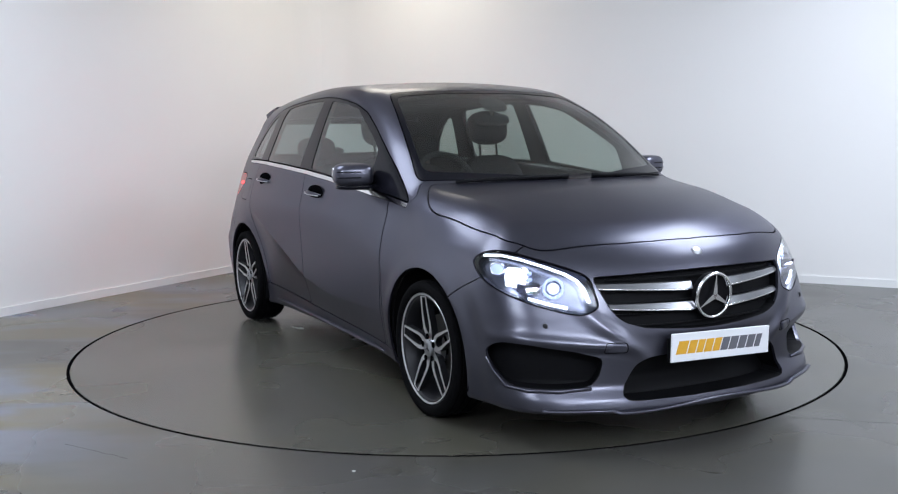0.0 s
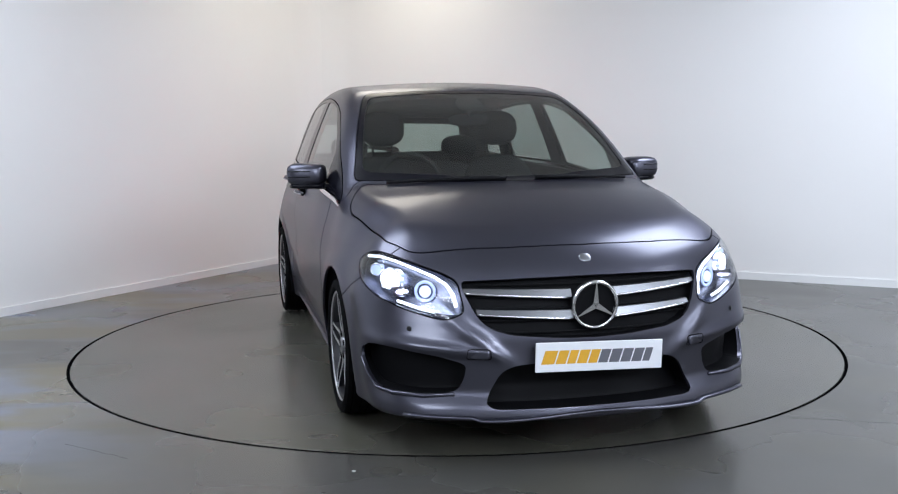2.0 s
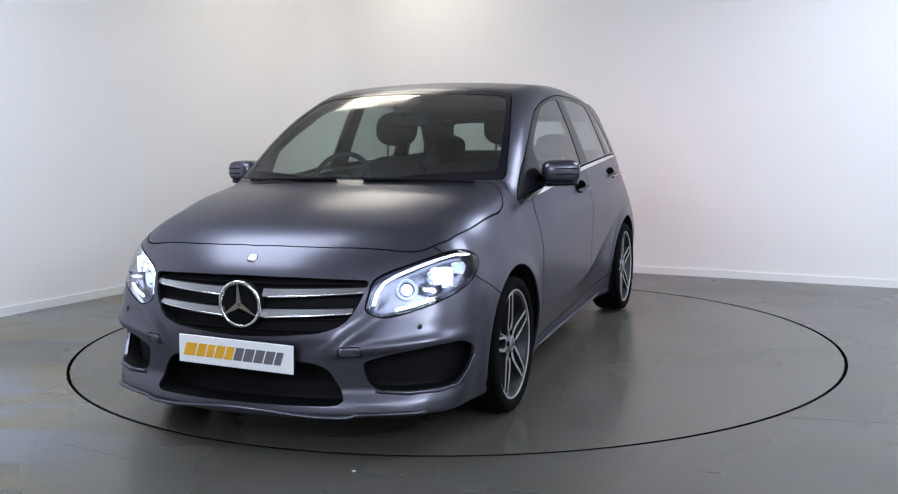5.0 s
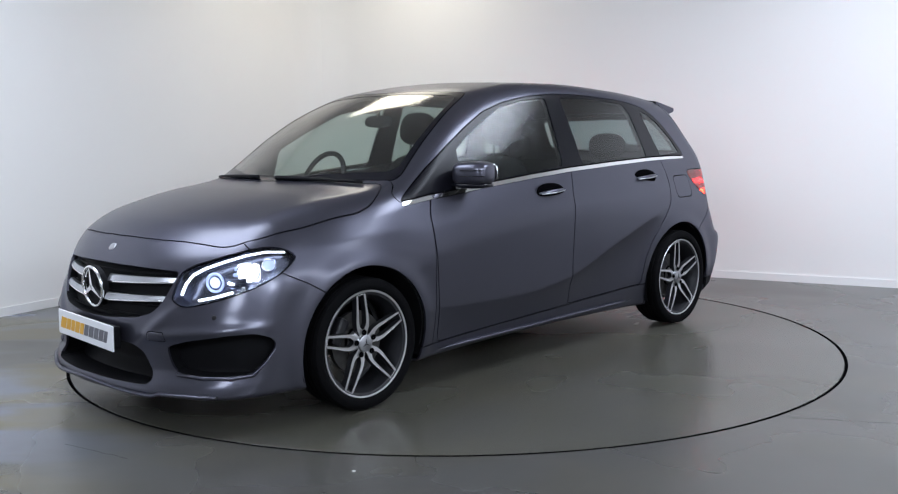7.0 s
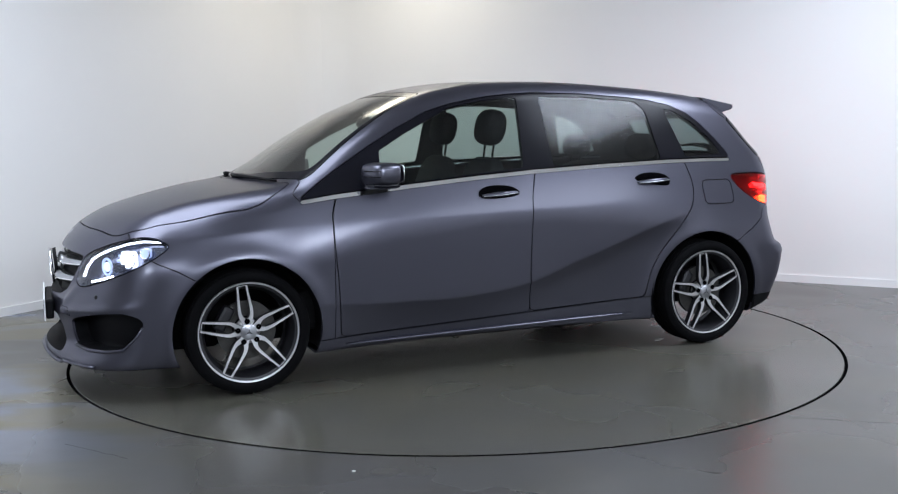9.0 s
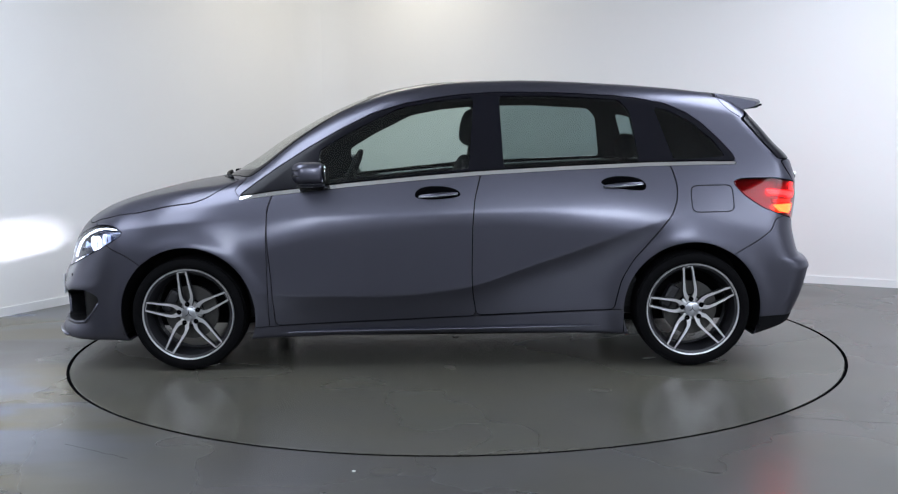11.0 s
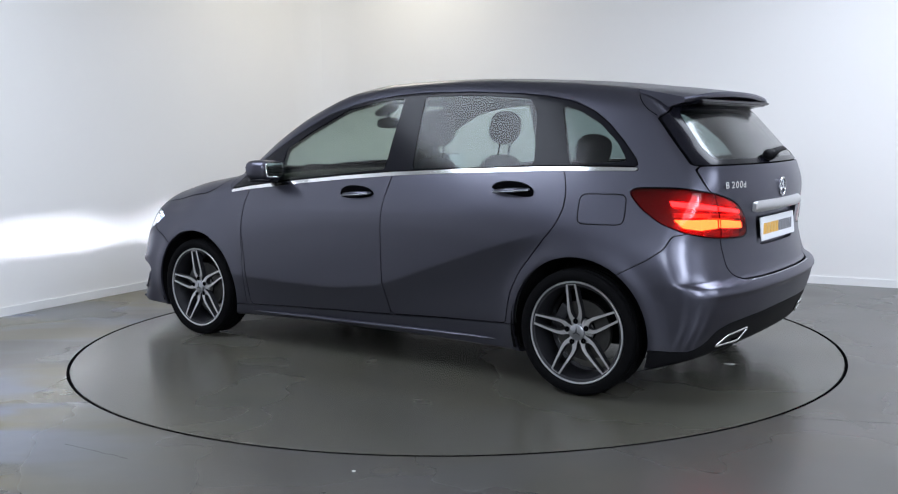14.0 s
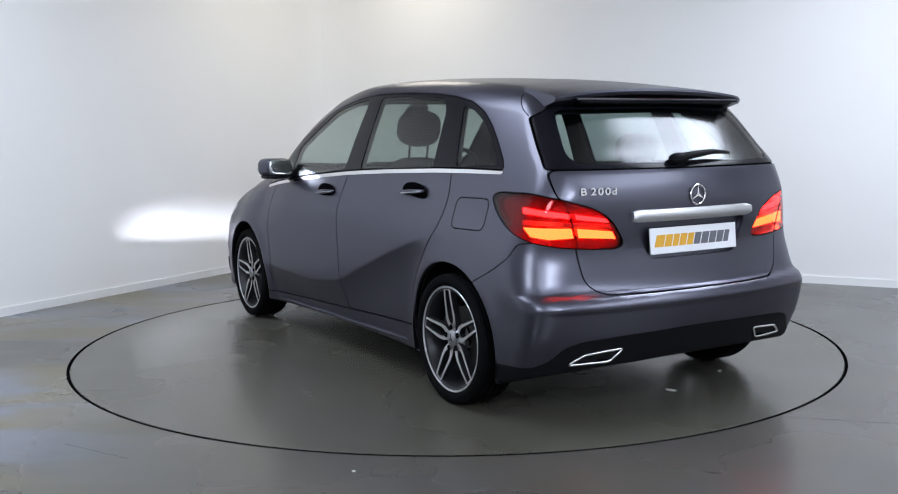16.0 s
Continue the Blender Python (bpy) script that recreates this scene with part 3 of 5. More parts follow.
def build_ceiling_panel(a, b, sa, sb):
    """The white rim of an unseen flat light panel under the ceiling."""
    root = new("ceiling_light")
    root.matrix_world = Matrix.Translation(room_point(a, b, ROOM_H)) @ Matrix.Rotation(math.atan2(WALL_B.y, WALL_B.x), 4, "Z")
    for sx, sy, x, y in ((sb + 0.08, 0.03, 0, sa / 2 + 0.025), (sb + 0.08, 0.03, 0, -sa / 2 - 0.025), (0.03, sa + 0.02, sb / 2 + 0.025, 0), (0.03, sa + 0.02, -sb / 2 - 0.025, 0)):
        bm = bmesh.new()
        box(bm, Matrix.Translation((x, y, -0.03)), sx, sy, 0.06, 0.004)
        part("rim", bm, SKIRTING, root)
    tagged(root, "unseen white-rimmed flat ceiling light panel, switched on", "light", "ceiling lights")


for lamp in LAMPS:
    build_ceiling_panel(*lamp[:4])


def build_fill_softbox(x, y, z):
    """A round-cornered soft fill lamp on a stand, added unseen behind the camera."""
    root = new("fill_softbox")
    root.matrix_world = Matrix.Translation((x, y, 0))
    m = Matrix.Translation((-x, -y, 0)) @ look((x, y, z), (0, 0, 0.8))
    bm = bmesh.new()
    rows = []
    for d, k in ((0.02, 1.03), (0.05, 1.03), (0.28, 0.3)):
        rows.append([bm.verts.new(m @ Vector((0.75 * k * math.cos(w), 0.45 * k * math.sin(w), d))) for w in [2 * math.pi * i / 32 for i in range(32)]])
    for p, q in zip(rows, rows[1:]):
        for i in range(32):
            bm.faces.new((p[i], p[(i + 1) % 32], q[(i + 1) % 32], q[i]))
    bm.faces.new(rows[-1])
    bmesh.ops.recalc_face_normals(bm, faces=bm.faces)
    part("shade", bm, MATT_BLACK, root, "black fabric shade", True, 40)
    bm = bmesh.new()
    tube(bm, [(0, -0.15, 0.02), (0, -0.15, z - 0.02)], 0.018, 10)
    for w in (90, 210, 330):
        tube(bm, [(0, -0.15, 0.45), (0.45 * math.cos(radians(w)), -0.15 + 0.45 * math.sin(radians(w)), 0.012)], 0.012, 8)
    part("stand", bm, MATT_BLACK, root, "black tripod stand")
    tagged(root, "added soft fill lamp on a black stand, out of view, switched on", "lamp", "studio lamps")


for spot in FILL_SOFTBOXES:
    build_fill_softbox(*spot)


# ---- the car ----
car = new("car")
tagged(car, "metallic grey five-door hatchback with its lights on, parked on the turntable", "car")

OUT = {}                                   # panels of one half, by name
skin = body_grid()
gaps = []


def take(name, view, loop, where=None, gap=0.0026):
    """Cut a panel out of what is left of the skin; the strip between becomes a sunk dark joint."""
    global skin
    s = field(skin[0], view, loop, None if where is None else where(skin[0]))
    a, skin = split(skin, s + gap)
    if gap:
        s = field(skin[0], view, loop, None if where is None else where(skin[0]))
        strip, skin = split(skin, s - gap)
        gaps.append(strip)
    OUT[name] = a


def inner(name, source, view, loop, gap=0.0):
    """Cut a piece out of a panel that has been taken."""
    s = field(OUT[source][0], view, loop)
    OUT[name], OUT[source] = split(OUT[source], s)


def circle(x, z, r, n=72):
    return np.array([(x + r * math.cos(2 * math.pi * i / n), z + r * math.sin(2 * math.pi * i / n)) for i in range(n)])


ARCH = 0.363
HUB_Z = 0.305
for hx in (1.35, -1.35):
    take("arch", "side", circle(hx, HUB_Z, ARCH), gap=0.0)
OUT.pop("arch")

WINDSCREEN = [(1.292, -0.1), (1.292, 0.0), (1.262, 0.25), (1.17, 0.48), (1.075, 0.66), (1.035, 0.722), (0.99, 0.728), (0.90, 0.704), (0.795, 0.680),
              (0.664, 0.649), (0.527, 0.612), (0.40, 0.577), (0.335, 0.55), (0.325, 0.52), (0.36, 0.35), (0.395, 0.1), (0.398, 0.0), (0.398, -0.1)]
take("windscreen", "top", rounded(WINDSCREEN, 0.02), lambda v: (v[:, 2] > 0.95), 0.003)
inner("screen_glass", "windscreen", "top", rounded([(1.235, -0.1), (1.235, 0.0), (1.205, 0.25), (1.12, 0.46), (1.03, 0.63), (1.0, 0.672), (0.96, 0.682), (0.80, 0.650), (0.664, 0.618), (0.527, 0.582), (0.41, 0.546),
              (0.388, 0.51), (0.42, 0.3), (0.445, 0.0), (0.445, -0.1)], 0.03))
HOOD = [(2.062, -0.1), (2.062, 0.0), (2.052, 0.18), (2.03, 0.32), (1.99, 0.465), (1.957, 0.575), (1.935, 0.63), (1.905, 0.672), (1.80, 0.735), (1.606, 0.762), (1.46, 0.782),
        (1.33, 0.797), (1.25, 0.792), (1.194, 0.772), (1.13, 0.735), (1.085, 0.70), (1.13, 0.62), (1.22, 0.44), (1.29, 0.2), (1.312, 0.0), (1.312, -0.1)]
take("bonnet", "top", rounded(HOOD, 0.03), lambda v: v[:, 2] > 0.66)

LAMP = [(-1.128, 0.556), (-1.142, 0.575), (-1.118, 0.635), (-1.100, 0.682), (-1.034, 0.712), (-0.909, 0.749), (-0.799, 0.776), (-0.727, 0.784), (-0.667, 0.773), (-0.616, 0.742), (-0.630, 0.713),
        (-0.679, 0.669), (-0.77, 0.624), (-0.888, 0.583), (-1.012, 0.550), (-1.08, 0.538)]
take("lamp_lens", "nose", rounded(LAMP, 0.03), lambda v: v[:, 0] > 1.45, 0.003)
FOG = [(-1.165, 0.372), (-1.063, 0.402), (-0.888, 0.431), (-0.775, 0.437), (-0.708, 0.412), (-0.692, 0.378), (-0.734, 0.318), (-0.792, 0.265), (-0.896, 0.256), (-1.019, 0.254), (-1.12, 0.262), (-1.148, 0.30)]
take("fog", "nose", rounded(FOG, 0.025), lambda v: v[:, 0] > 1.45, 0.0)
GRILLE = [(-0.1, 0.697), (0.0, 0.697), (0.25, 0.694), (0.498, 0.684), (0.497, 0.655), (0.462, 0.57), (0.435, 0.53), (0.399, 0.503), (0.322, 0.481), (0.126, 0.466), (0.0, 0.463), (-0.1, 0.463)]
take("grille", "front", rounded(GRILLE, 0.018), lambda v: v[:, 0] > 1.9, 0.0)
INTAKE = [(-0.1, 0.37), (0.24, 0.372), (0.325, 0.366), (0.372, 0.342), (0.40, 0.29), (0.44, 0.215), (0.40, 0.202), (0.2, 0.203), (-0.1, 0.205)]
take("intake", "front", rounded(INTAKE, 0.03), lambda v: v[:, 0] > 1.9, 0.0)

DLO = [(1.066, 0.935), (0.874, 0.962), (0.477, 1.002), (0.102, 1.034), (-0.224, 1.057), (-0.658, 1.077), (-1.098, 1.091), (-1.380, 1.093), (-1.600, 1.090), (-1.585, 1.125), (-1.514, 1.205),
       (-1.427, 1.290), (-1.340, 1.352), (-1.224, 1.402), (-1.077, 1.431), (-0.928, 1.448), (-0.624, 1.467), (-0.308, 1.473), (-0.115, 1.461), (0.016, 1.445), (0.182, 1.416), (0.350, 1.368),
       (0.516, 1.288), (0.685, 1.194), (0.860, 1.085), (0.99, 0.995), (1.05, 0.95)]
flank = lambda v: v[:, 1] > 0.45
take("window_frame", "side", rounded(DLO, 0.012), flank, 0.003)
inner("glass_front", "window_frame", "side", rounded([(0.636, 1.172), (0.476, 1.265), (0.213, 1.392), (0.014, 1.429), (-0.195, 1.447), (-0.165, 1.066), (0.305, 1.023), (0.64, 0.990)], 0.02))
inner("glass_back", "window_frame", "side", rounded([(-0.331, 1.452), (-0.626, 1.450), (-0.98, 1.425), (-1.035, 1.36), (-1.075, 1.093), (-0.350, 1.069)], 0.02))
inner("glass_quarter", "window_frame", "side", rounded([(-1.165, 1.385), (-1.25, 1.365), (-1.370, 1.300), (-1.486, 1.198), (-1.545, 1.112), (-1.26, 1.098)], 0.02))
BELT = [(1.069, 0.930), (0.874, 0.958), (0.477, 0.998), (0.102, 1.030), (-0.224, 1.053), (-0.658, 1.073), (-1.098, 1.087), (-1.380, 1.089), (-1.602, 1.086),
        (-1.604, 1.069), (-1.380, 1.069), (-1.098, 1.066), (-0.658, 1.051), (-0.224, 1.031), (0.102, 1.008), (0.477, 0.976), (0.874, 0.936), (1.060, 0.912)]
take("belt_strip", "side", rounded(BELT, 0.006), flank, 0.001)
FLAP = [(-1.342, 0.962), (-1.569, 0.962), (-1.574, 0.823), (-1.345, 0.823)]
take("fuel_flap", "side", rounded(FLAP, 0.035), flank)
DOOR_F = [(0.878, 0.955), (0.912, 0.862), (0.914, 0.734), (0.898, 0.507), (0.884, 0.236), (-0.197, 0.276), (-0.181, 0.385), (-0.175, 0.509), (-0.181, 0.755), (-0.193, 0.906), (-0.230, 1.055)]
take("door_front", "side", rounded(DOOR_F, 0.03), flank)
DOOR_R = [(-0.233, 1.058), (-0.193, 0.906), (-0.181, 0.755), (-0.175, 0.509), (-0.181, 0.385), (-0.197, 0.278), (-0.938, 0.303), (-0.945, 0.35), (-0.972, 0.463), (-1.031, 0.569), (-1.144, 0.701), (-1.239, 0.815), (-1.269, 0.899), (-1.269, 0.969), (-1.240, 1.075)]
take("door_back", "side", rounded(DOOR_R, 0.03), flank, 0.003)
SILL = [(1.0, 0.229), (-0.97, 0.302), (-0.99, 0.30), (-0.99, 0.0), (1.02, 0.0), (1.02, 0.229)]
take("sill", "side", rounded(SILL, 0.004), lambda v: v[:, 1] > 0.3, 0.0025)

TAIL = [(-0.561, 0.975), (-0.596, 0.995), (-0.754, 0.995), (-0.901, 0.970), (-1.014, 0.934), (-1.083, 0.889), (-1.117, 0.831), (-1.138, 0.781), (-1.12, 0.756), (-1.027, 0.757), (-0.891, 0.768), (-0.761, 0.792), (-0.665, 0.833), (-0.596, 0.902)]
take("tail_lens", "tail", rounded(TAIL, 0.03), lambda v: v[:, 0] < -1.4, 0.003)
REAR_GLASS = [(-0.1, 1.092), (0.3, 1.092), (0.690, 1.094), (0.655, 1.234), (0.632, 1.318), (0.57, 1.352), (0.52, 1.38), (0.3, 1.395), (-0.1, 1.395)]
take("rear_window", "front", rounded(REAR_GLASS, 0.012), lambda v: v[:, 0] < -1.5, 0.003)
inner("rear_glass", "rear_window", "front", rounded([(-0.1, 1.115), (0.57, 1.118), (0.60, 1.15), (0.56, 1.30), (0.535, 1.35), (-0.1, 1.36)], 0.03))
RECESS = [(-0.1, 0.862), (0.322, 0.862), (0.318, 0.83), (0.265, 0.712), (0.235, 0.70), (-0.1, 0.70)]
take("plate_recess", "front", rounded(RECESS, 0.02), lambda v: v[:, 0] < -1.9, 0.0)
GATE = [(-0.1, 1.09), (0.690, 1.092), (0.692, 1.02), (0.682, 0.972), (0.649, 0.966), (0.628, 0.852), (0.609, 0.765), (0.596, 0.683), (0.583, 0.622), (0.545, 0.585), (0.495, 0.566), (0.3, 0.563), (-0.1, 0.563)]
take("tailgate", "front", rounded(GATE, 0.03), lambda v: v[:, 0] < -1.6, 0.003)
DIFF = [(-0.1, 0.392), (0.107, 0.391), (0.41, 0.382), (0.60, 0.372), (0.68, 0.35), (0.735, 0.29), (0.80, 0.262), (0.95, 0.255), (0.95, 0.0), (-0.1, 0.0)]
take("diffuser", "front", rounded(DIFF, 0.02), lambda v: v[:, 0] < -1.7, 0.002)
BUMP_F = [(1.76, 0.662), (1.671, 0.621), (1.597, 0.576), (1.50, 0.54), (1.45, 0.0), (2.6, 0.0), (2.6, 0.95), (1.90, 0.95), (1.86, 0.72)]
take("front_bumper", "side", rounded(BUMP_F, 0.01), None, 0.0025)
BUMP_R = [(-1.50, 0.56), (-1.57, 0.603), (-1.70, 0.672), (-1.772, 0.723), (-1.80, 0.78), (-1.9, 0.80), (-2.4, 0.80), (-2.4, 0.0), (-1.45, 0.0)]
take("rear_bumper", "side", rounded(BUMP_R, 0.01), None, 0.0025)
WING = [(0.917, 0.10), (0.917, 0.734), (0.914, 0.862), (0.885, 0.952), (1.062, 0.922), (1.10, 0.965), (1.04, 1.02), (1.10, 1.10), (2.0, 1.0), (2.0, 0.1)]
take("front_wing", "side", rounded(WING, 0.02), None, 0.002)
OUT["roof_shell"] = skin

PAIRS = {"door_front": PAINT, "door_back": PAINT, "front_wing": PAINT, "window_frame": TRIM, "belt_strip": CHROME, "sill": PAINT}
for name, mat in PAIRS.items():
    for side_mesh in (OUT[name], flipped(OUT[name])):
        m = merged(side_mesh, rim(side_mesh, 0.012))
        panel(name if name != "sill" else "side_skirt", m, mat, car, {"belt_strip": "bright chrome waistline strip", "window_frame": "gloss black window surround and pillars"}.get(name, ""))
panel("fuel_flap", merged(OUT["fuel_flap"], rim(OUT["fuel_flap"], 0.01)), PAINT, car)
for name, mat, label in (("bonnet", PAINT, ""), ("front_bumper", PAINT, ""), ("rear_bumper", PAINT, ""), ("tailgate", PAINT, ""), ("roof_shell", PAINT, ""),
                         ("diffuser", PLASTIC, "black plastic lower valance"), ("windscreen", TRIM, "black windscreen border"), ("rear_window", TRIM, "black rear window border")):
    m = both(merged(OUT[name], rim(OUT[name], 0.012)))
    panel(name if name != "windscreen" else "windscreen_border", m, mat, car, label)
flap = OUT["fuel_flap"]
panel("quarter_panel", flipped(merged(flap, rim(flap, 0.01))), PAINT, car)
for name, mat in (("glass_front", GLASS), ("glass_back", GLASS_REAR), ("glass_quarter", GLASS_REAR)):
    for m in (OUT[name], flipped(OUT[name])):
        panel("side_window", moved(m, 0.003), mat, car, "tinted side window glass")
panel("windscreen", both(moved(OUT["screen_glass"], 0.002)), GLASS_SCREEN, car, "clear windscreen glass")
panel("rear_screen", both(moved(OUT["rear_glass"], 0.002)), GLASS_REAR, car, "tinted rear window glass")
panel("panel_joints", both(moved(merged(*gaps), 0.009)), MATT_BLACK, car, "dark sunk panel joints")
# lining of the cabin behind the sheet metal
lining = [OUT[k] for k in ("door_front", "door_back", "roof_shell", "window_frame", "tailgate", "windscreen", "rear_window", "fuel_flap", "front_wing", "bonnet")]
panel("cabin_lining", both(moved(merged(*lining), 0.03)), CABIN, car, "dark cabin lining")


def well(name, mesh, depth, way, mat, label=""):
    """A sunk recess behind an opening: walls and a back."""
    back = moved(mesh, depth, way)
    m = merged(rim(mesh, depth, way), back)
    return m


FWD, REAR = np.array((-1.0, 0, 0)), np.array((1.0, 0, 0))
panel("grille_back", both(well("grille", OUT["grille"], 0.05, FWD, PLASTIC)), PLASTIC, car, "black grille recess")
panel("intake_back", both(well("intake", OUT["intake"], 0.12, FWD, PLASTIC)), PLASTIC, car, "black lower air intake")
panel("plate_recess", both(well("plate_recess", OUT["plate_recess"], 0.028, REAR, PAINT)), PAINT, car)
SLANT = np.array((-0.86, -0.5, 0))
for flip in (False, True):
    f = flipped if flip else (lambda m: m)
    panel("fog_recess", f(well("fog", OUT["fog"], 0.085, SLANT, PLASTIC)), PLASTIC, car, "black side air intake")


# wheel houses and underside
def build_underside():
    bm = bmesh.new()
    box(bm, pose(0, 0, 0.19), 1.9, 1.5, 0.07, 0.02)
    box(bm, pose(1.75, 0, 0.2), 0.62, 0.95, 0.07, 0.02)
    box(bm, pose(-1.74, 0, 0.34), 0.50, 1.05, 0.10, 0.03)
    part("underbody", bm, PLASTIC, car, "black underbody")
    for hx in (1.35, -1.35):
        for s in (1, -1):
            bm = bmesh.new()
            revolve(bm, [(ARCH + 0.001, s * 0.30), (ARCH + 0.008, s * 0.86 if hx < 0 else s * 0.862)], 48, pose(hx, 0, HUB_Z))
            bmesh.ops.delete(bm, geom=[v for v in bm.verts if v.co.z < 0.14], context="VERTS")
            bmesh.ops.create_circle(bm, cap_ends=True, radius=ARCH + 0.001, segments=48, matrix=pose(hx, s * 0.52, HUB_Z, 90))
            bmesh.ops.bisect_plane(bm, geom=bm.verts[:] + bm.edges[:] + bm.faces[:], plane_co=(0, 0, 0.19), plane_no=(0, 0, 1), clear_inner=True)
            part("wheel_house", bm, PLASTIC, car, "black wheel arch liner", True, 30)


build_underside()


# ---- wheels ----
def spoke_outline(s):
    """One arm of a twin spoke, in the wheel's plane; s: which arm."""
    r = np.linspace(0.066, 0.236, 18)
    far = pchip([0.06, 0.085, 0.105, 0.15, 0.24], [0.0315, 0.0365, 0.0375, 0.0335, 0.0260], r)
    near = pchip([0.06, 0.070, 0.080, 0.095, 0.11, 0.15, 0.24], [0.0, 0.008, 0.0165, 0.0215, 0.0225, 0.0215, 0.0165], r)
    return [(s * float(u), float(v)) for u, v in zip(near, r)] + [(s * float(u), float(v)) for u, v in zip(far[::-1], r[::-1])]


def build_wheel():
    """A wheel about its local y axis, its face towards +y."""
    rim_bm = bmesh.new()
    revolve(rim_bm, [(0.205, -0.17), (0.222, -0.16), (0.205, -0.12), (0.208, -0.05), (0.222, -0.02), (0.226, -0.006), (0.236, -0.002), (0.246, 0.0), (0.249, -0.006), (0.247, -0.016)], 96)
    wheel = part("wheel", rim_bm, ALLOY_DARK, None, "two-tone five twin-spoke alloy wheel", True, 35)
    bm = bmesh.new()
    revolve(bm, [(0.2385, -0.001), (0.2390, 0.0022), (0.2455, 0.0038), (0.2485, 0.001), (0.2485, -0.003)], 96)
    part("rim_lip", bm, MACHINED, wheel, "bright machined rim lip", True, 50)
    bm = bmesh.new()
    prof = [(0.238, -0.175), (0.262, -0.19), (0.288, -0.188), (0.2975, -0.172)]
    for k in range(4):
        y = -0.158 + k * 0.036
        prof += [(0.3055, y), (0.3055, y + 0.026), (0.297, y + 0.028), (0.297, y + 0.034)]
    prof += [(0.3035, -0.012), (0.2985, 0.004), (0.288, 0.0105), (0.275, 0.0135), (0.262, 0.012), (0.252, 0.006), (0.2465, -0.004), (0.244, -0.012)]
    revolve(bm, prof, 96)
    part("tyre", bm, RUBBER, wheel, "black low-profile tyre", True, 40)
    for i in range(5):
        turn = Matrix.Rotation(radians(72 * i + 7), 4, "Y")
        bm, face = bmesh.new(), bmesh.new()
        for s in (1, -1):
            o = spoke_outline(s)
            slab(bm, o, turn @ Matrix.Translation((0, -0.006, 0)), 0.030)
            inset = [(x * 0.99, z) for x, z in o]
            slab(face, inset, turn @ Matrix.Translation((0, -0.0035, 0)), 0.003)
        root = [(-0.0225, 0.032), (0.0225, 0.032), (0.0240, 0.046), (0.0320, 0.066), (0.005, 0.066), (0, 0.0645), (-0.005, 0.066), (-0.0320, 0.066), (-0.0240, 0.046)]
        tip = [(-0.0262, 0.2365), (-0.0258, 0.2295), (0.0258, 0.2295), (0.0262, 0.2365)]
        slab(bm, tip, turn @ Matrix.Translation((0, -0.0064, 0)), 0.012)
        slab(face, tip, turn @ Matrix.Translation((0, -0.0032, 0)), 0.003)
        slab(bm, root, turn @ Matrix.Translation((0, -0.0062, 0)), 0.030)
        slab(face, [(x * 0.97, z) for x, z in root], turn @ Matrix.Translation((0, -0.0038, 0)), 0.003)
        for b in (bm, face):                           # dish the spokes: the hub lies deeper
            for v in b.verts:
                r = math.hypot(v.co.x, v.co.z)
                v.co.y -= 0.022 * (1 - min(1, r / 0.236)) ** 1.5
        spoke = part("spoke", bm, ALLOY_DARK, wheel)
        part("spoke_face", face, MACHINED, wheel, "bright machined spoke face")
    bm = bmesh.new()
    revolve(bm, [(0.001, -0.020), (0.040, -0.022), (0.050, -0.034), (0.062, -0.045), (0.062, -0.07), (0.001, -0.07)], 40)
    part("hub", bm, MACHINED, wheel, "", True, 40)
    bm = bmesh.new()
    revolve(bm, [(0.001, -0.006), (0.033, -0.007), (0.0385, -0.010), (0.040, -0.020)], 36)
    part("centre_cap", bm, SATIN, wheel, "silver centre cap", True, 40)
    bm = bmesh.new()
    for i in range(3):
        slab(bm, [(-0.003, 0.002), (0, 0.024), (0.003, 0.002)], Matrix.Rotation(radians(120 * i), 4, "Y") @ Matrix.Translation((0, -0.0045, 0)), 0.004)
    part("cap_mark", bm, ALLOY_DARK, wheel, "raised emblem on the cap")
    for i in range(5):
        w = radians(72 * i + 7)
        bm = bmesh.new()
        revolve(bm, [(0.001, -0.0205), (0.0075, -0.0200), (0.0085, -0.0185), (0.0115, -0.0165), (0.0128, -0.0160), (0.0135, -0.0190)], 16, Matrix.Translation((0.0535 * math.sin(w), 0.0065, 0.0535 * math.cos(w))))
        part("wheel_bolt", bm, MATT_BLACK, wheel, "dark recessed wheel bolt", True, 40)
    bm = bmesh.new()
    revolve(bm, [(0.07, -0.075), (0.145, -0.075), (0.145, -0.10), (0.07, -0.10)], 56)
    part("brake_disc", bm, IRON, wheel, "grey brake disc", True, 30)
    bm = bmesh.new()
    box(bm, Matrix.Rotation(radians(60), 4, "Y") @ Matrix.Translation((0, -0.085, 0.125)), 0.13, 0.07, 0.06, 0.015)
    part("brake_caliper", bm, ALLOY_DARK, wheel)
    return wheel


wheel = build_wheel()
wheel.parent = car
FACE_Y = 0.872
wheel.matrix_basis = pose(1.35, FACE_Y, HUB_Z)
for m in (pose(-1.35, FACE_Y, HUB_Z), pose(1.35, -FACE_Y, HUB_Z, 0, 0, 180), pose(-1.35, -FACE_Y, HUB_Z, 0, 0, 180)):
    copy_thing(wheel, m)


# ---- front: grille, badge, plate ----
def follow_front(y, z, off=0.0):
    return float(front(np.array(abs(y)), np.array(z))) + off


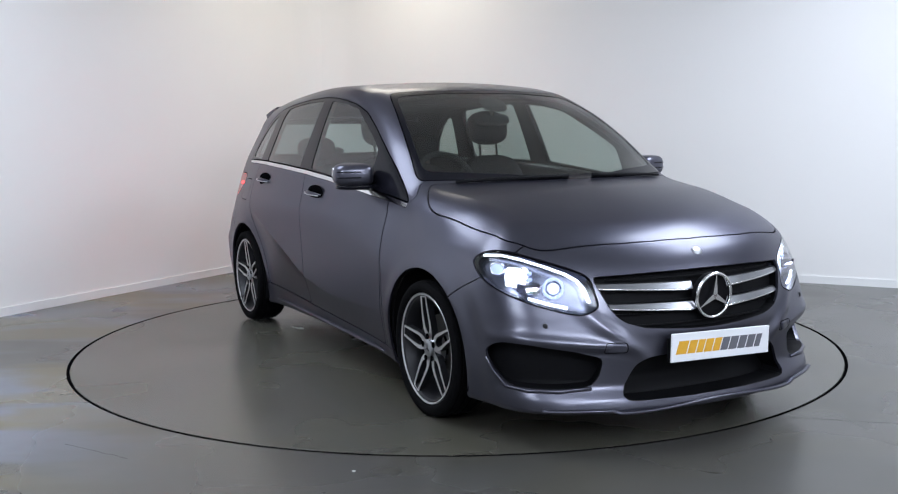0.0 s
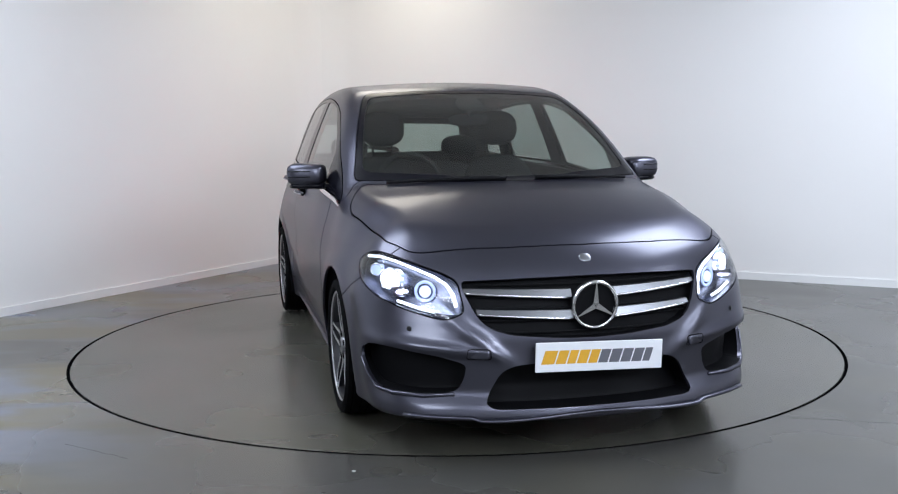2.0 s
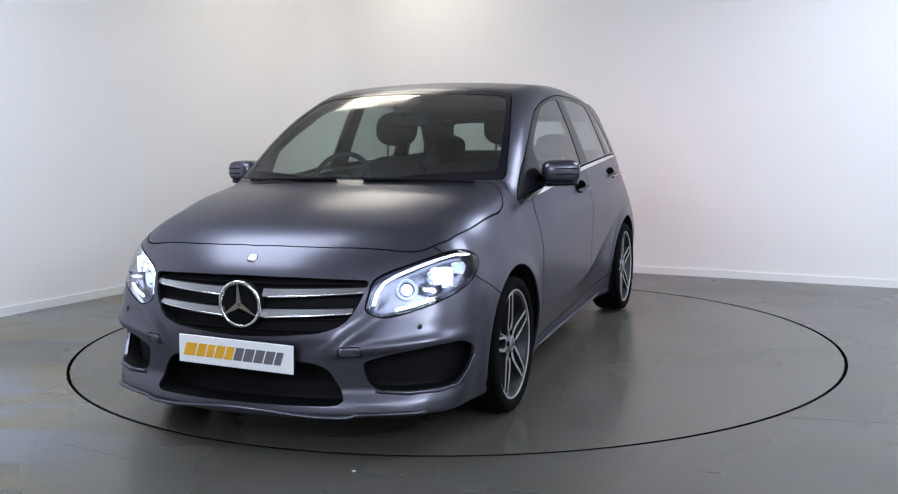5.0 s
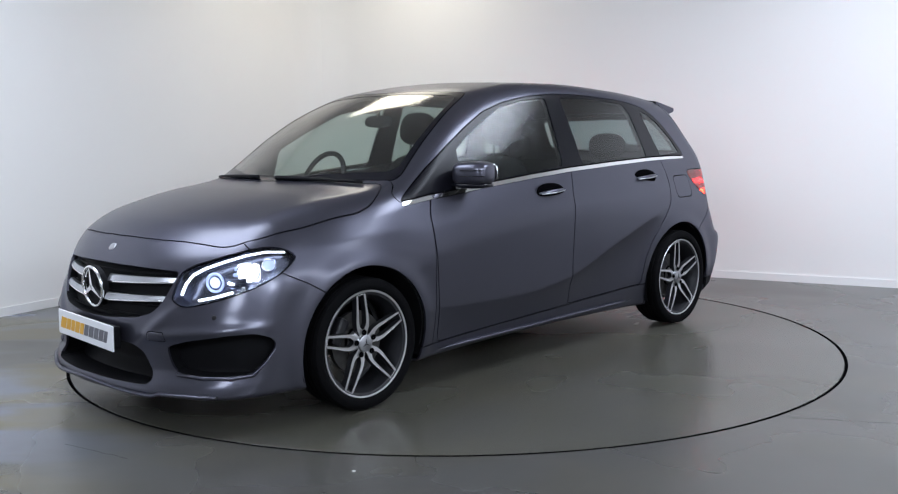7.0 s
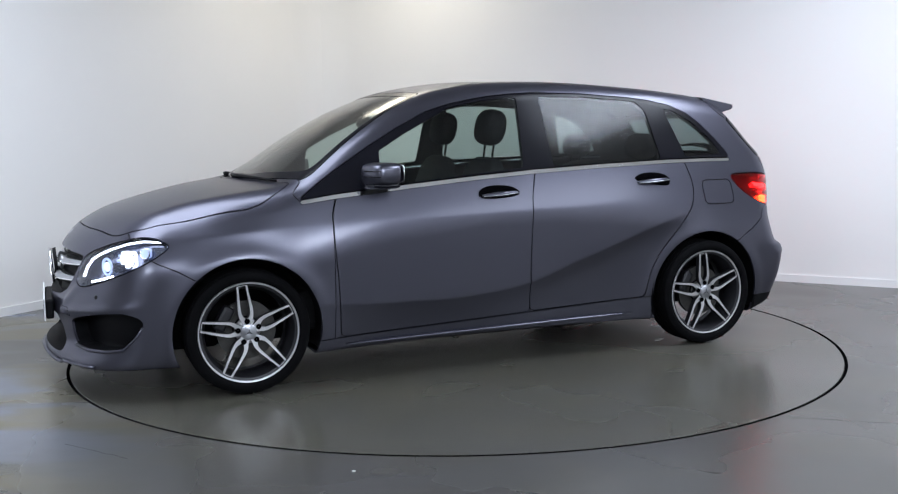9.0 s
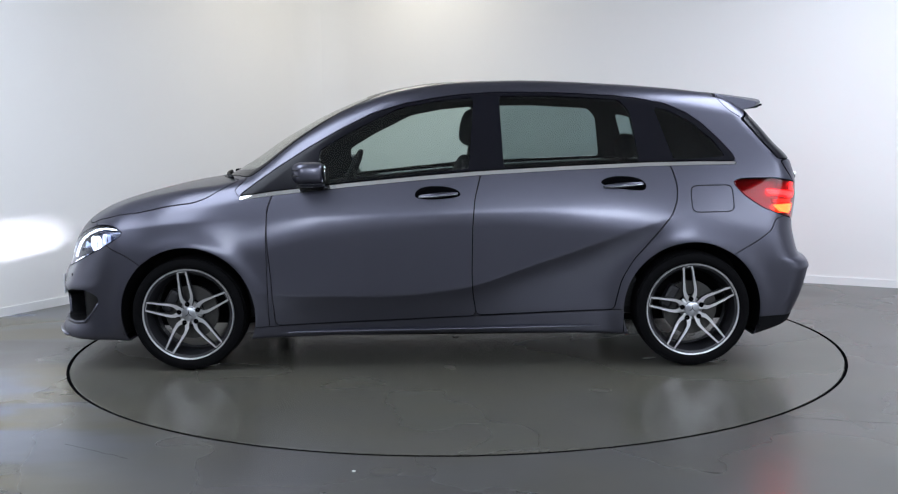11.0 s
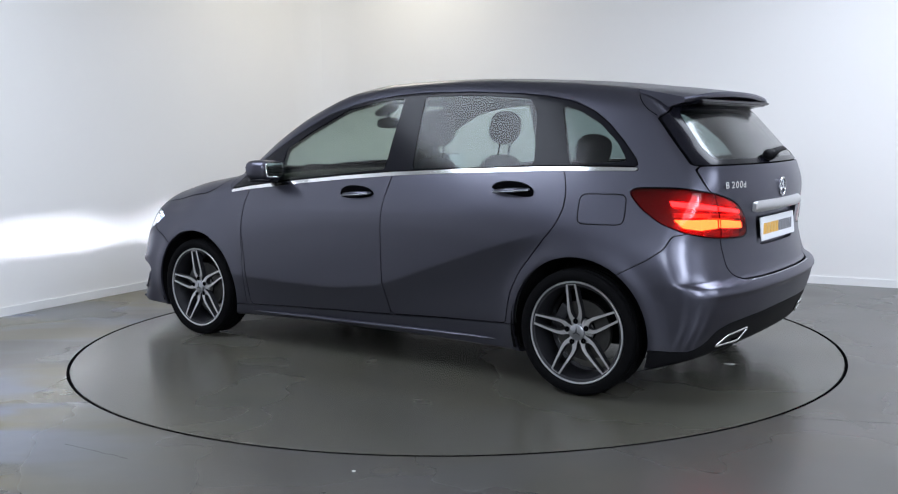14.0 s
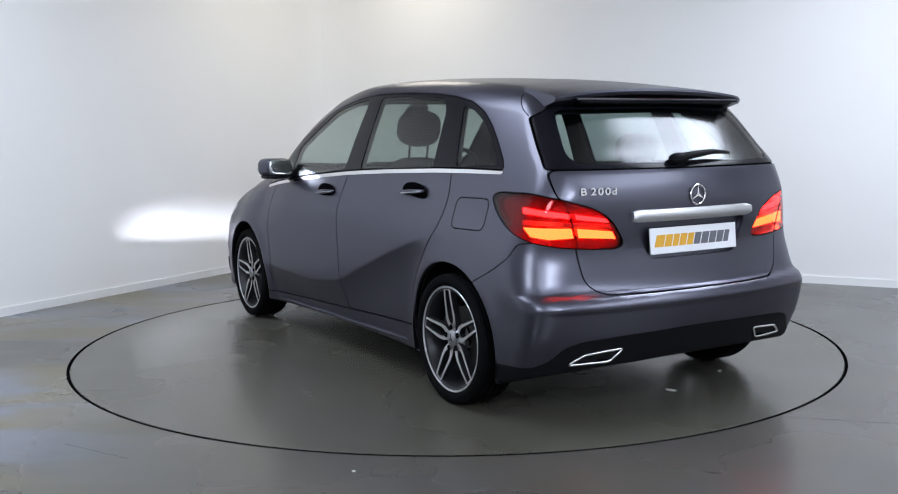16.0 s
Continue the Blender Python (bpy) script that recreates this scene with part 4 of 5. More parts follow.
def star(bm, m, r, depth):
    """A plain three-armed shape."""
    for i in range(3):
        t = m @ Matrix.Rotation(radians(120 * i), 4, "Y")
        slab(bm, [(-0.13 * r, 0.07 * r), (0, -0.15 * r), (0.13 * r, 0.07 * r), (0.018 * r, r), (-0.018 * r, r)], t, depth)
    return bm


def ring(bm, m, r, thick, n=48):
    return tube(bm, [m @ Vector((r * math.cos(2 * math.pi * i / n), 0, r * math.sin(2 * math.pi * i / n))) for i in range(n)], thick, 10, True)


def build_front():
    for z_in, z_out, y_out in ((0.632, 0.645, 0.490), (0.553, 0.566, 0.448)):
        for s in (1, -1):
            bm, edge = bmesh.new(), bmesh.new()
            rows, path = [], []
            for i in range(13):
                t = i / 12
                y = 0.085 + t * (y_out - 0.085)
                z = z_in + (z_out - z_in) * t
                h = 0.018 * (1 - 0.45 * t)
                x = follow_front(y, z) - 0.006 - 0.006 * t
                rows.append([bm.verts.new((x + dx, s * y, z + dz)) for dx, dz in ((0.0, -h), (0.006, -h * 0.6), (-0.008, h * 0.9), (-0.016, h), (-0.04, h * 0.5), (-0.035, -h))])
                path.append((x + 0.003, s * y, z - h * 0.9))
            for p, q in zip(rows, rows[1:]):
                for j in range(6):
                    bm.faces.new((p[j], p[(j + 1) % 6], q[(j + 1) % 6], q[j]))
            bm.faces.new(rows[0]), bm.faces.new(rows[-1][::-1])
            bmesh.ops.recalc_face_normals(bm, faces=bm.faces)
            bar = part("grille_bar", bm, SATIN, car, "satin silver grille bar", True, 35)
            tube(edge, path, 0.0045, 8)
            part("bright_edge", edge, CHROME, bar, "polished chrome edge", True)
    bm = bmesh.new()
    for k in range(5):
        z = 0.485 + k * 0.045
        tube(bm, [(follow_front(y, z) - 0.035, y, z) for y in np.linspace(-0.44, 0.44, 17)], 0.004, 6)
    part("grille_mesh", bm, PLASTIC, car, "black plastic grille ribs")
    m = pose(2.216, 0, 0.588, 0, 4, 0) @ pose(0, 0, 0, 0, 0, 90)
    bm = bmesh.new()
    revolve(bm, [(0.001, 0.012), (0.086, 0.012), (0.092, 0.03)], 48, m)
    badge = part("star_badge", bm, PLASTIC, car, "round badge with a three-armed plain shape", True, 40)
    bm = bmesh.new()
    ring(bm, m, 0.0895, 0.0075)
    part("badge_ring", bm, CHROME, badge, "chrome ring", True)
    bm = bmesh.new()
    star(bm, m @ Matrix.Translation((0, 0.005, 0)), 0.088, 0.014)
    part("badge_star", bm, CHROME, badge, "chrome three-armed shape")
    bm = bmesh.new()
    zs = np.linspace(0.95, 0.60, 1400)
    line = np.stack([0 * zs + 2.112, 0 * zs, zs], -1)
    spot = line[np.argmax(solid(line) < 0)]
    nx, _, nz = gradient(spot[None])[0]
    blob(bm, pose(*spot, 0, math.degrees(math.atan2(nx, nz)), 0), 0.020, 0.025, 0.0045, 2.4, 20)
    part("bonnet_emblem", bm, SATIN, car, "small silver oval emblem", True)


def build_plate(m, tilt_label):
    """A plate whose face looks along the local -y; lettering as plain slanted blocks."""
    bm = bmesh.new()
    box(bm, m, 0.523, 0.008, 0.114, 0.003)
    plate = part("number_plate", bm, PLATE, car, tilt_label)
    x = -0.232
    for i, w in enumerate((0.058, 0.046, 0.040, 0.046, 0.042, 0.044, 0.048, 0.046, 0.046, 0.036)):
        bm = bmesh.new()
        h, sl = 0.026, 0.008
        o = [(x - sl, -h), (x + w - 0.006 - sl, -h), (x + w - 0.006 + sl, h), (x + sl, h)]
        slab(bm, o, m @ Matrix.Translation((0, -0.0042, 0)), 0.001)
        part("print_block", bm, GOLD if i < 5 else GREY_PRINT, plate, "gold printed block" if i < 5 else "grey printed block")
        x += w
    return plate


build_front()
build_plate(pose(2.262, 0, 0.398, -2, 0, 0) @ pose(0, 0, 0, 0, 0, 90), "white plate with gold and grey print on the front bumper")
bm = bmesh.new()
box(bm, pose(2.238, 0, 0.39), 0.04, 0.50, 0.10, 0.01)
part("plate_holder", bm, PLASTIC, car, "black plate holder")


# ---- headlamps ----
def skin_point(d, o, depth):
    """Where the skin is met from outside along -d, sunk by depth."""
    d, o = np.array(d), np.array(o)
    k = np.linspace(0, 3.0, 3000)
    f = solid(o + d * (3.0 - k[:, None]))
    return Vector(o + d * (3.0 - k[np.argmax(f < 0)] - depth))


def nose_point(u, z, depth=0.0):
    """A point of the skin seen along the nose's diagonal, sunk by depth."""
    return skin_point((0.7071, 0.7071, 0.0), (-0.7071 * u, 0.7071 * u, z), depth)


def tail_point(u, z, depth=0.0):
    return skin_point((-0.7071, 0.7071, 0.0), (0.7071 * u, 0.7071 * u, z), depth)


def mirror_bm(bm, flip):
    if flip:
        for v in bm.verts:
            v.co.y = -v.co.y
        bmesh.ops.reverse_faces(bm, faces=bm.faces)
    return bm


def build_headlamps():
    shell = well("lamp", OUT["lamp_lens"], 0.075, SLANT, HOUSING)
    for flip in (False, True):
        f = flipped if flip else (lambda m: m)
        lamp = panel("headlamp", f(shell), HOUSING, car, "headlamp with its beam and daylight strip lit")
        lens = panel("lens", f(moved(OUT["lamp_lens"], 0.0)), LENS, lamp, "clear lens")
        lens.visible_shadow = False
        # daylight strip: along the top edge, down the inner end
        bm = bmesh.new()
        top_line = [(-0.665, 0.757), (-0.74, 0.762), (-0.82, 0.75), (-0.92, 0.722), (-1.0, 0.694), (-1.05, 0.668), (-1.082, 0.63), (-1.10, 0.585)]
        tube(bm, [nose_point(u, z, 0.022) for u, z in top_line], lambda t: 0.0040 + 0.0025 * t, 8)
        part("daylight_strip", mirror_bm(bm, flip), LED, lamp, "glowing white daylight strip", True)
        bm = bmesh.new()
        tube(bm, [nose_point(u, z, 0.02) for u, z in [(-1.02, 0.566), (-0.95, 0.580), (-0.87, 0.602)]], 0.0055, 8)
        part("lower_strip", mirror_bm(bm, flip), LED, lamp, "glowing white lower strip", True)
        c = nose_point(-0.958, 0.635, 0.055)
        m = Matrix.Translation(c) @ pose(0, 0, 0, 0, 0, -62)
        bm = bmesh.new()
        ring(bm, m, 0.038, 0.006)
        part("projector_ring", mirror_bm(bm, flip), RING_GLOW, lamp, "softly glowing projector ring", True)
        bm = bmesh.new()
        blob(bm, m @ Matrix.Translation((0, 0.0, 0)), 0.024, 0.014, 0.024, 2.0, 20)
        part("projector", mirror_bm(bm, flip), BEAM_SOFT, lamp, "lit projector lens", True)
        # beam: a lit slit behind a shade that cuts it off above the level
        src = nose_point(-0.90, 0.640, 0.0) - Vector((0.072, 0.0, 0.0))
        bm = bmesh.new()
        vs = [bm.verts.new(src + Vector((0, y, z))) for y, z in ((-0.014, -0.002), (0.014, -0.002), (0.014, 0.002), (-0.014, 0.002))]
        bm.faces.new(vs)
        part("beam_source", mirror_bm(bm, flip), BEAM, lamp, "bright beam source")
        bm = bmesh.new()
        for y, z, sy, sz in ((0, 0.0085, 0.064, 0.014), (0, -0.013, 0.064, 0.008), (0.03, -0.003, 0.012, 0.03), (-0.03, -0.003, 0.012, 0.03)):
            box(bm, Matrix.Translation(src + Vector((0.045, y, z))), 0.004, sy, sz)
        for y, z, sy, sz in ((0, 0.0155, 0.072, 0.003), (0, -0.0185, 0.072, 0.003), (0.036, 0, 0.003, 0.034), (-0.036, 0, 0.003, 0.034)):
            box(bm, Matrix.Translation(src + Vector((0.02, y, z))), 0.055, sy, sz)
        box(bm, Matrix.Translation(src + Vector((-0.006, 0, 0))), 0.004, 0.072, 0.034)
        part("beam_shade", mirror_bm(bm, flip), HOUSING, lamp, "dark beam shade")
        for u, z, r, mat in ((-0.812, 0.678, 0.040, CHAMBER), (-0.728, 0.708, 0.023, RING_GLOW)):
            bm = bmesh.new()                                # reflector bowls; their own glow stands in for light from within
            m = Matrix.Translation(nose_point(u, z, 0.048)) @ pose(0, 0, 0, 0, 0, 40)
            blob(bm, m, 0.014, r * 1.2, r, 4.5, 24)
            bowl = part("led_reflector", mirror_bm(bm, flip), mat, lamp, "lit reflector chamber", True)
            bm = bmesh.new()
            rim_line = [m @ Vector((0.010, 1.2 * r * math.cos(w), 1.06 * r * math.sin(w))) for w in [2 * math.pi * i / 24 for i in range(24)]]
            tube(bm, rim_line, 0.004, 6, True)
            part("reflector_rim", mirror_bm(bm, flip), REFLECTOR, bowl, "bright reflector rim", True)
        for k in range(4):                                  # small cooling-rib like facets between the lights
            bm = bmesh.new()
            c = nose_point(-0.872 + 0.004 * k, 0.622 + 0.024 * k, 0.04)
            blob(bm, Matrix.Translation(c) @ pose(0, 0, 0, 0, 0, 45), 0.010, 0.013, 0.008, 3.2, 12)
            part("lamp_facet", mirror_bm(bm, flip), RING_GLOW, lamp, "small lit facet", True)


BEAM_SOFT = glow_material("projector_glow", (0.66, 0.76, 1.0), 0.8)
# weak glow stands in for lamp light caught by ring, small bowl and facets
RING_GLOW = glow_material("ring_glow", (0.55, 0.66, 1.0), 0.28)
build_headlamps()


# ---- tail lamps ----
def tail_strip(bm, pts, depth):
    q = [tail_point(u, z, depth) for u, z in pts]
    k = len(q)
    back = [p + Vector((0.012, -0.006, 0)) for p in q]
    a, b = [bm.verts.new(p) for p in q], [bm.verts.new(p) for p in back]
    h = k // 2
    for vs in (a, b):
        for i in range(h - 1):
            bm.faces.new((vs[i], vs[i + 1], vs[k - 2 - i], vs[k - 1 - i]))
    for i in range(k):
        bm.faces.new((a[i], b[i], b[(i + 1) % k], a[(i + 1) % k]))
    bmesh.ops.recalc_face_normals(bm, faces=bm.faces)
    return bm


def build_tail_lamps():
    shell = well("tail", OUT["tail_lens"], 0.045, np.array((0.75, -0.66, 0)), RED_DARK)
    lens_mat = glass_material("red_clear_lens", (0.78, 0.07, 0.085), 1.4)
    for flip in (False, True):
        f = flipped if flip else (lambda m: m)
        lamp = panel("tail_lamp", f(shell), RED, car, "red tail lamp, lit")
        lens = panel("lens", f(OUT["tail_lens"]), lens_mat, lamp, "red lens")
        for pts, mat in (([(-0.722, 0.934), (-0.83, 0.922), (-0.925, 0.909), (-0.928, 0.889), (-0.83, 0.9), (-0.726, 0.912)], TAIL_HOT),
                         ([(-0.948, 0.905), (-1.0, 0.897), (-1.066, 0.885), (-1.078, 0.868), (-1.0, 0.879), (-0.95, 0.887)], TAIL_HOT),
                         ([(-0.728, 0.852), (-0.83, 0.85), (-0.93, 0.847), (-0.938, 0.808), (-0.84, 0.803), (-0.762, 0.815)], TAIL_CORE),
                         ([(-0.955, 0.845), (-1.02, 0.838), (-1.092, 0.828), (-1.105, 0.797), (-1.03, 0.803), (-0.96, 0.808)], TAIL_CORE)):
            bm = bmesh.new()
            tail_strip(bm, pts, 0.012)
            part("light_bar", mirror_bm(bm, flip), mat, lamp, "glowing light bar")
        bm = bmesh.new()
        tail_strip(bm, [(-0.722, 0.882), (-0.9, 0.874), (-1.082, 0.86), (-1.088, 0.842), (-0.9, 0.857), (-0.725, 0.862)], 0.014)
        part("reverse_lamp", mirror_bm(bm, flip), CHIP, lamp, "pale unlit reversing lamp strip")
        bm = bmesh.new()
        tube(bm, [tail_point(u, z, -0.0005) for u, z in [(-0.903, 0.967), (-0.925, 0.90), (-0.945, 0.83), (-0.955, 0.767)]], 0.0022, 6)
        part("lamp_joint", mirror_bm(bm, flip), MATT_BLACK, lamp, "dark joint across the lamp")


build_tail_lamps()


def letter(name, char, m, height, mat, parent, label):
    """One raised character; the text runs along the local x, upright along z."""
    data = bpy.data.curves.new(name, "FONT")
    data.body, data.size, data.extrude, data.offset = char, height * 1.38, 0.002, 0.0008
    draft = bpy.data.objects.new(name, data)
    me = bpy.data.meshes.new_from_object(draft)
    bpy.data.objects.remove(draft)
    me.transform(m @ Matrix.Rotation(radians(90), 4, "X") @ Matrix.Diagonal((1.25, 1, 1, 1)))
    me.materials.clear()
    me.materials.append(mat)
    ob = new(name, me)
    ob.parent = parent
    return tagged(ob, label)


# ---- rear: spoiler, wiper, handle bar, badge, plate, exhausts ----
def build_rear():
    bm = bmesh.new()
    rows = []
    for i in range(25):
        y = -0.568 + 1.136 * i / 24
        e = abs(y) / 0.568
        x1 = -1.815 + 0.03 * e ** 2 + 0.035 * max(0, e - 0.9) * 10
        zr = lambda x: float(top(np.array(x), np.array(abs(y))))
        x0 = -1.52
        prof = []
        for k in range(7):
            t = k / 6
            x = x0 + (x1 - x0) * t
            prof.append((x, zr(x0) + 0.003 + (1.445 - 0.035 * e ** 2.5 - zr(x0)) * t - 0.006 * t * t))
        xe, ze = prof[-1]
        prof += [(xe - 0.004, ze - 0.010), (xe + 0.004, ze - 0.024), (xe + 0.10, ze - 0.050), (xe + 0.17, ze - 0.06)]
        rows.append([bm.verts.new((x, y, z)) for x, z in prof])
    for p, q in zip(rows, rows[1:]):
        for j in range(len(p) - 1):
            bm.faces.new((p[j], p[j + 1], q[j + 1], q[j]))
    bm.faces.new(rows[0]), bm.faces.new(rows[-1][::-1])
    bmesh.ops.recalc_face_normals(bm, faces=bm.faces)
    spoiler = part("roof_spoiler", bm, PAINT, car, "", True, 32)
    for flip in (False, True):
        bm = bmesh.new()
        seam = []
        for x, z in ((-1.535, 1.425), (-1.548, 1.405), (-1.568, 1.38), (-1.60, 1.352), (-1.645, 1.325)):
            y = float(side(np.array(x), np.array(z)))
            while float(solid(np.array([(x, y, z)]))[0]) > 0 and y > 0.3:
                y -= 0.002
            seam.append((x, y, z))
        tube(bm, seam, 0.0024, 6)
        part("spoiler_seam", mirror_bm(bm, flip), MATT_BLACK, spoiler, "dark seam beside the spoiler")
    bm = bmesh.new()
    box(bm, pose(-1.785, 0, 1.388, 0, 25, 0), 0.02, 0.92, 0.026, 0.004)
    box(bm, pose(-1.74, 0, 1.378, 0, 12, 0), 0.14, 0.98, 0.012, 0.003)
    part("spoiler_underside", bm, TRIM, spoiler, "black underside of the spoiler")
    bm = bmesh.new()
    box(bm, pose(-1.797, 0, 1.392, 0, 25, 0), 0.006, 0.28, 0.016, 0.002)
    part("high_brake_light", bm, RED_DARK, spoiler, "dark red high brake light")
    bm = bmesh.new()
    tube(bm, [(-2.005, 0.10, 1.125), (-2.0, 0.0, 1.145), (-1.99, -0.14, 1.158), (-1.975, -0.26, 1.15)], lambda t: 0.026 * (1 - 0.75 * t ** 1.5), 10, flat=0.8)
    wiper = part("rear_wiper", bm, PLASTIC, car, "black rear wiper", True)
    bm = bmesh.new()
    blob(bm, pose(-1.995, 0.07, 1.13), 0.03, 0.055, 0.028, 2.3, 16)
    part("wiper_cap", bm, PLASTIC, wiper, "", True)
    bm = bmesh.new()
    rows = []
    for y in np.linspace(-0.36, 0.36, 25):
        x = float(rear(np.array(abs(y)), np.array(0.89)))
        h = 0.027 * min(1, 0.75 + 10 * (0.36 - abs(y)))
        rows.append([bm.verts.new((x + dx, y, 0.891 + dz * h)) for dx, dz in ((0.004, 1), (-0.010, 0.9), (-0.018, 0.5), (-0.018, -0.55), (-0.008, -1), (0.004, -1))])
    for p, q in zip(rows, rows[1:]):
        for j in range(6):
            bm.faces.new((p[j], p[(j + 1) % 6], q[(j + 1) % 6], q[j]))
    bm.faces.new(rows[0]), bm.faces.new(rows[-1][::-1])
    bmesh.ops.recalc_face_normals(bm, faces=bm.faces)
    part("tailgate_bar", bm, MACHINED, car, "satin chrome bar over the plate", True, 40)
    m = pose(-2.042, 0, 0.972, 0, 0, 0) @ pose(0, 0, 0, 0, 0, -90)
    bm = bmesh.new()
    ring(bm, m, 0.043, 0.0042)
    star(bm, m @ Matrix.Translation((0, 0.004, 0)), 0.042, 0.007)
    part("rear_badge", bm, CHROME, car, "chrome round badge", True, 30)
    x = 0.600
    for char, w, tall in (("B", 0.034, 0.031), (" ", 0.012, 0), ("2", 0.033, 0.031), ("0", 0.033, 0.031), ("0", 0.033, 0.031), ("d", 0.028, 0.027)):
        if tall:
            xs = float(rear(np.array(x - w / 2), np.array(1.0)))
            letter("model_number", char, pose(xs - 0.001, x, 0.988, 0, 0, -90 - 14), tall, CHROME, car, "small chrome character")
        x -= w
    plate = build_plate(pose(-2.022, 0, 0.776, 0, 5, 0) @ pose(0, 0, 0, 0, 0, -90), "white plate with gold and grey print on the tailgate")
    for s in (1, -1):
        bm = bmesh.new()
        pts = []
        for y, z in rounded([(0.655, 0.268), (0.585, 0.312), (0.40, 0.326), (0.452, 0.268)], 0.02, 4):
            xs = float(rear(np.array(y), np.array(max(z, 0.27)))) - 0.006
            pts.append((xs, s * y, z))
        tube(bm, pts, 0.006, 8, True)
        tip = part("exhaust_trim", bm, CHROME, car, "chrome exhaust surround", True)
        bm = bmesh.new()
        vs = [bm.verts.new((p[0] + 0.006, p[1], p[2])) for p in pts]
        bm.faces.new(vs)
        part("exhaust_hole", bm, MATT_BLACK, tip, "dark exhaust opening")
        bm = bmesh.new()
        tube(bm, [(float(-1.863 - 0.04 * t), s * (0.828 - 0.028 * t), 0.35) for t in (0, 0.5, 1, 1.6)], 0.0065, 8)
        part("reflector_strip", bm, ALLOY_DARK, car, "slim dark reflector")
    bm = bmesh.new()
    tube(bm, [(float(rear(np.array(abs(y)), np.array(0.56))) - 0.001, y, 0.557) for y in np.linspace(-0.45, 0.45, 21)], 0.003, 8)
    part("loading_edge", bm, SATIN, car, "bright loading edge strip", True)


build_rear()


# ---- mirrors, handles, wipers, small fittings ----
def build_mirror(flip):
    bm = bmesh.new()
    blob(bm, pose(0.672, 0.918, 1.056, 0, 0, 16), 0.085, 0.098, 0.058, 3.6, 28)
    for v in bm.verts:                                     # flat glass side, rounded nose
        if v.co.x < 0.60:
            v.co.x = 0.60 + (v.co.x - 0.60) * 0.35
        v.co.z += 0.012 * (v.co.y - 0.95)
    mirror = part("door_mirror", mirror_bm(bm, flip), PAINT, car, "grey door mirror with black base", True)
    bm = bmesh.new()
    blob(bm, pose(0.672, 0.912, 0.998, 0, 0, 16), 0.076, 0.094, 0.016, 3.2, 24)
    blob(bm, pose(0.70, 0.845, 0.995, 0, 0, 0), 0.035, 0.06, 0.016, 2.6, 16)
    part("mirror_base", mirror_bm(bm, flip), TRIM, mirror, "black lower shell and arm", True)
    for dz in (0.014, -0.014):
        bm = bmesh.new()
        m = pose(0.672, 0.918, 1.058 + dz, 0, 0, 16)
        tube(bm, [m @ Vector((0.0862 * (1 - (abs(y) / 0.098) ** 3.6) ** (1 / 3.6), y, 0)) for y in np.linspace(-0.03, 0.086, 13)], 0.003, 6)
        part("indicator_slot", mirror_bm(bm, flip), TRIM, mirror, "dark indicator slot", True)
    bm = bmesh.new()
    blob(bm, pose(0.587, 0.913, 1.058, 0, 0, 6), 0.003, 0.080, 0.045, 4, 20)
    part("mirror_glass", mirror_bm(bm, flip), CHROME, mirror, "mirror glass", True)


def build_handle(x, z, flip):
    y = float(side(np.array(x), np.array(z)))
    bm = bmesh.new()
    # black ellipse stands in for the shaded hollow behind the grip
    blob(bm, pose(x, y - 0.001, z, 0, -3, 0), 0.122, 0.0075, 0.050, 2.2, 32)
    cup = part("door_handle", mirror_bm(bm, flip), MATT_BLACK, car, "door handle over a black ellipse that stands in for its shaded recess", True)
    bm = bmesh.new()
    tube(bm, [(x + 0.104 * u, y + 0.004 + 0.026 * (1 - u * u), z + 0.004 - 0.007 * u) for u in np.linspace(-1, 1, 17)], lambda t: 0.0125 * (0.35 + 0.65 * math.sin(math.pi * t) ** 0.6), 12, flat=1.0)
    part("grip", mirror_bm(bm, flip), PAINT, cup, "", True)
    bm = bmesh.new()
    # thin silver strip stands in for the highlight along the painted grip
    tube(bm, [(x + 0.102 * u, y + 0.0205 + 0.026 * (1 - u * u), z + 0.000 - 0.007 * u) for u in np.linspace(-1, 1, 17)], 0.003, 8)
    part("grip_highlight", mirror_bm(bm, flip), SATIN, cup, "silver strip standing in for the highlight on the grip", True)


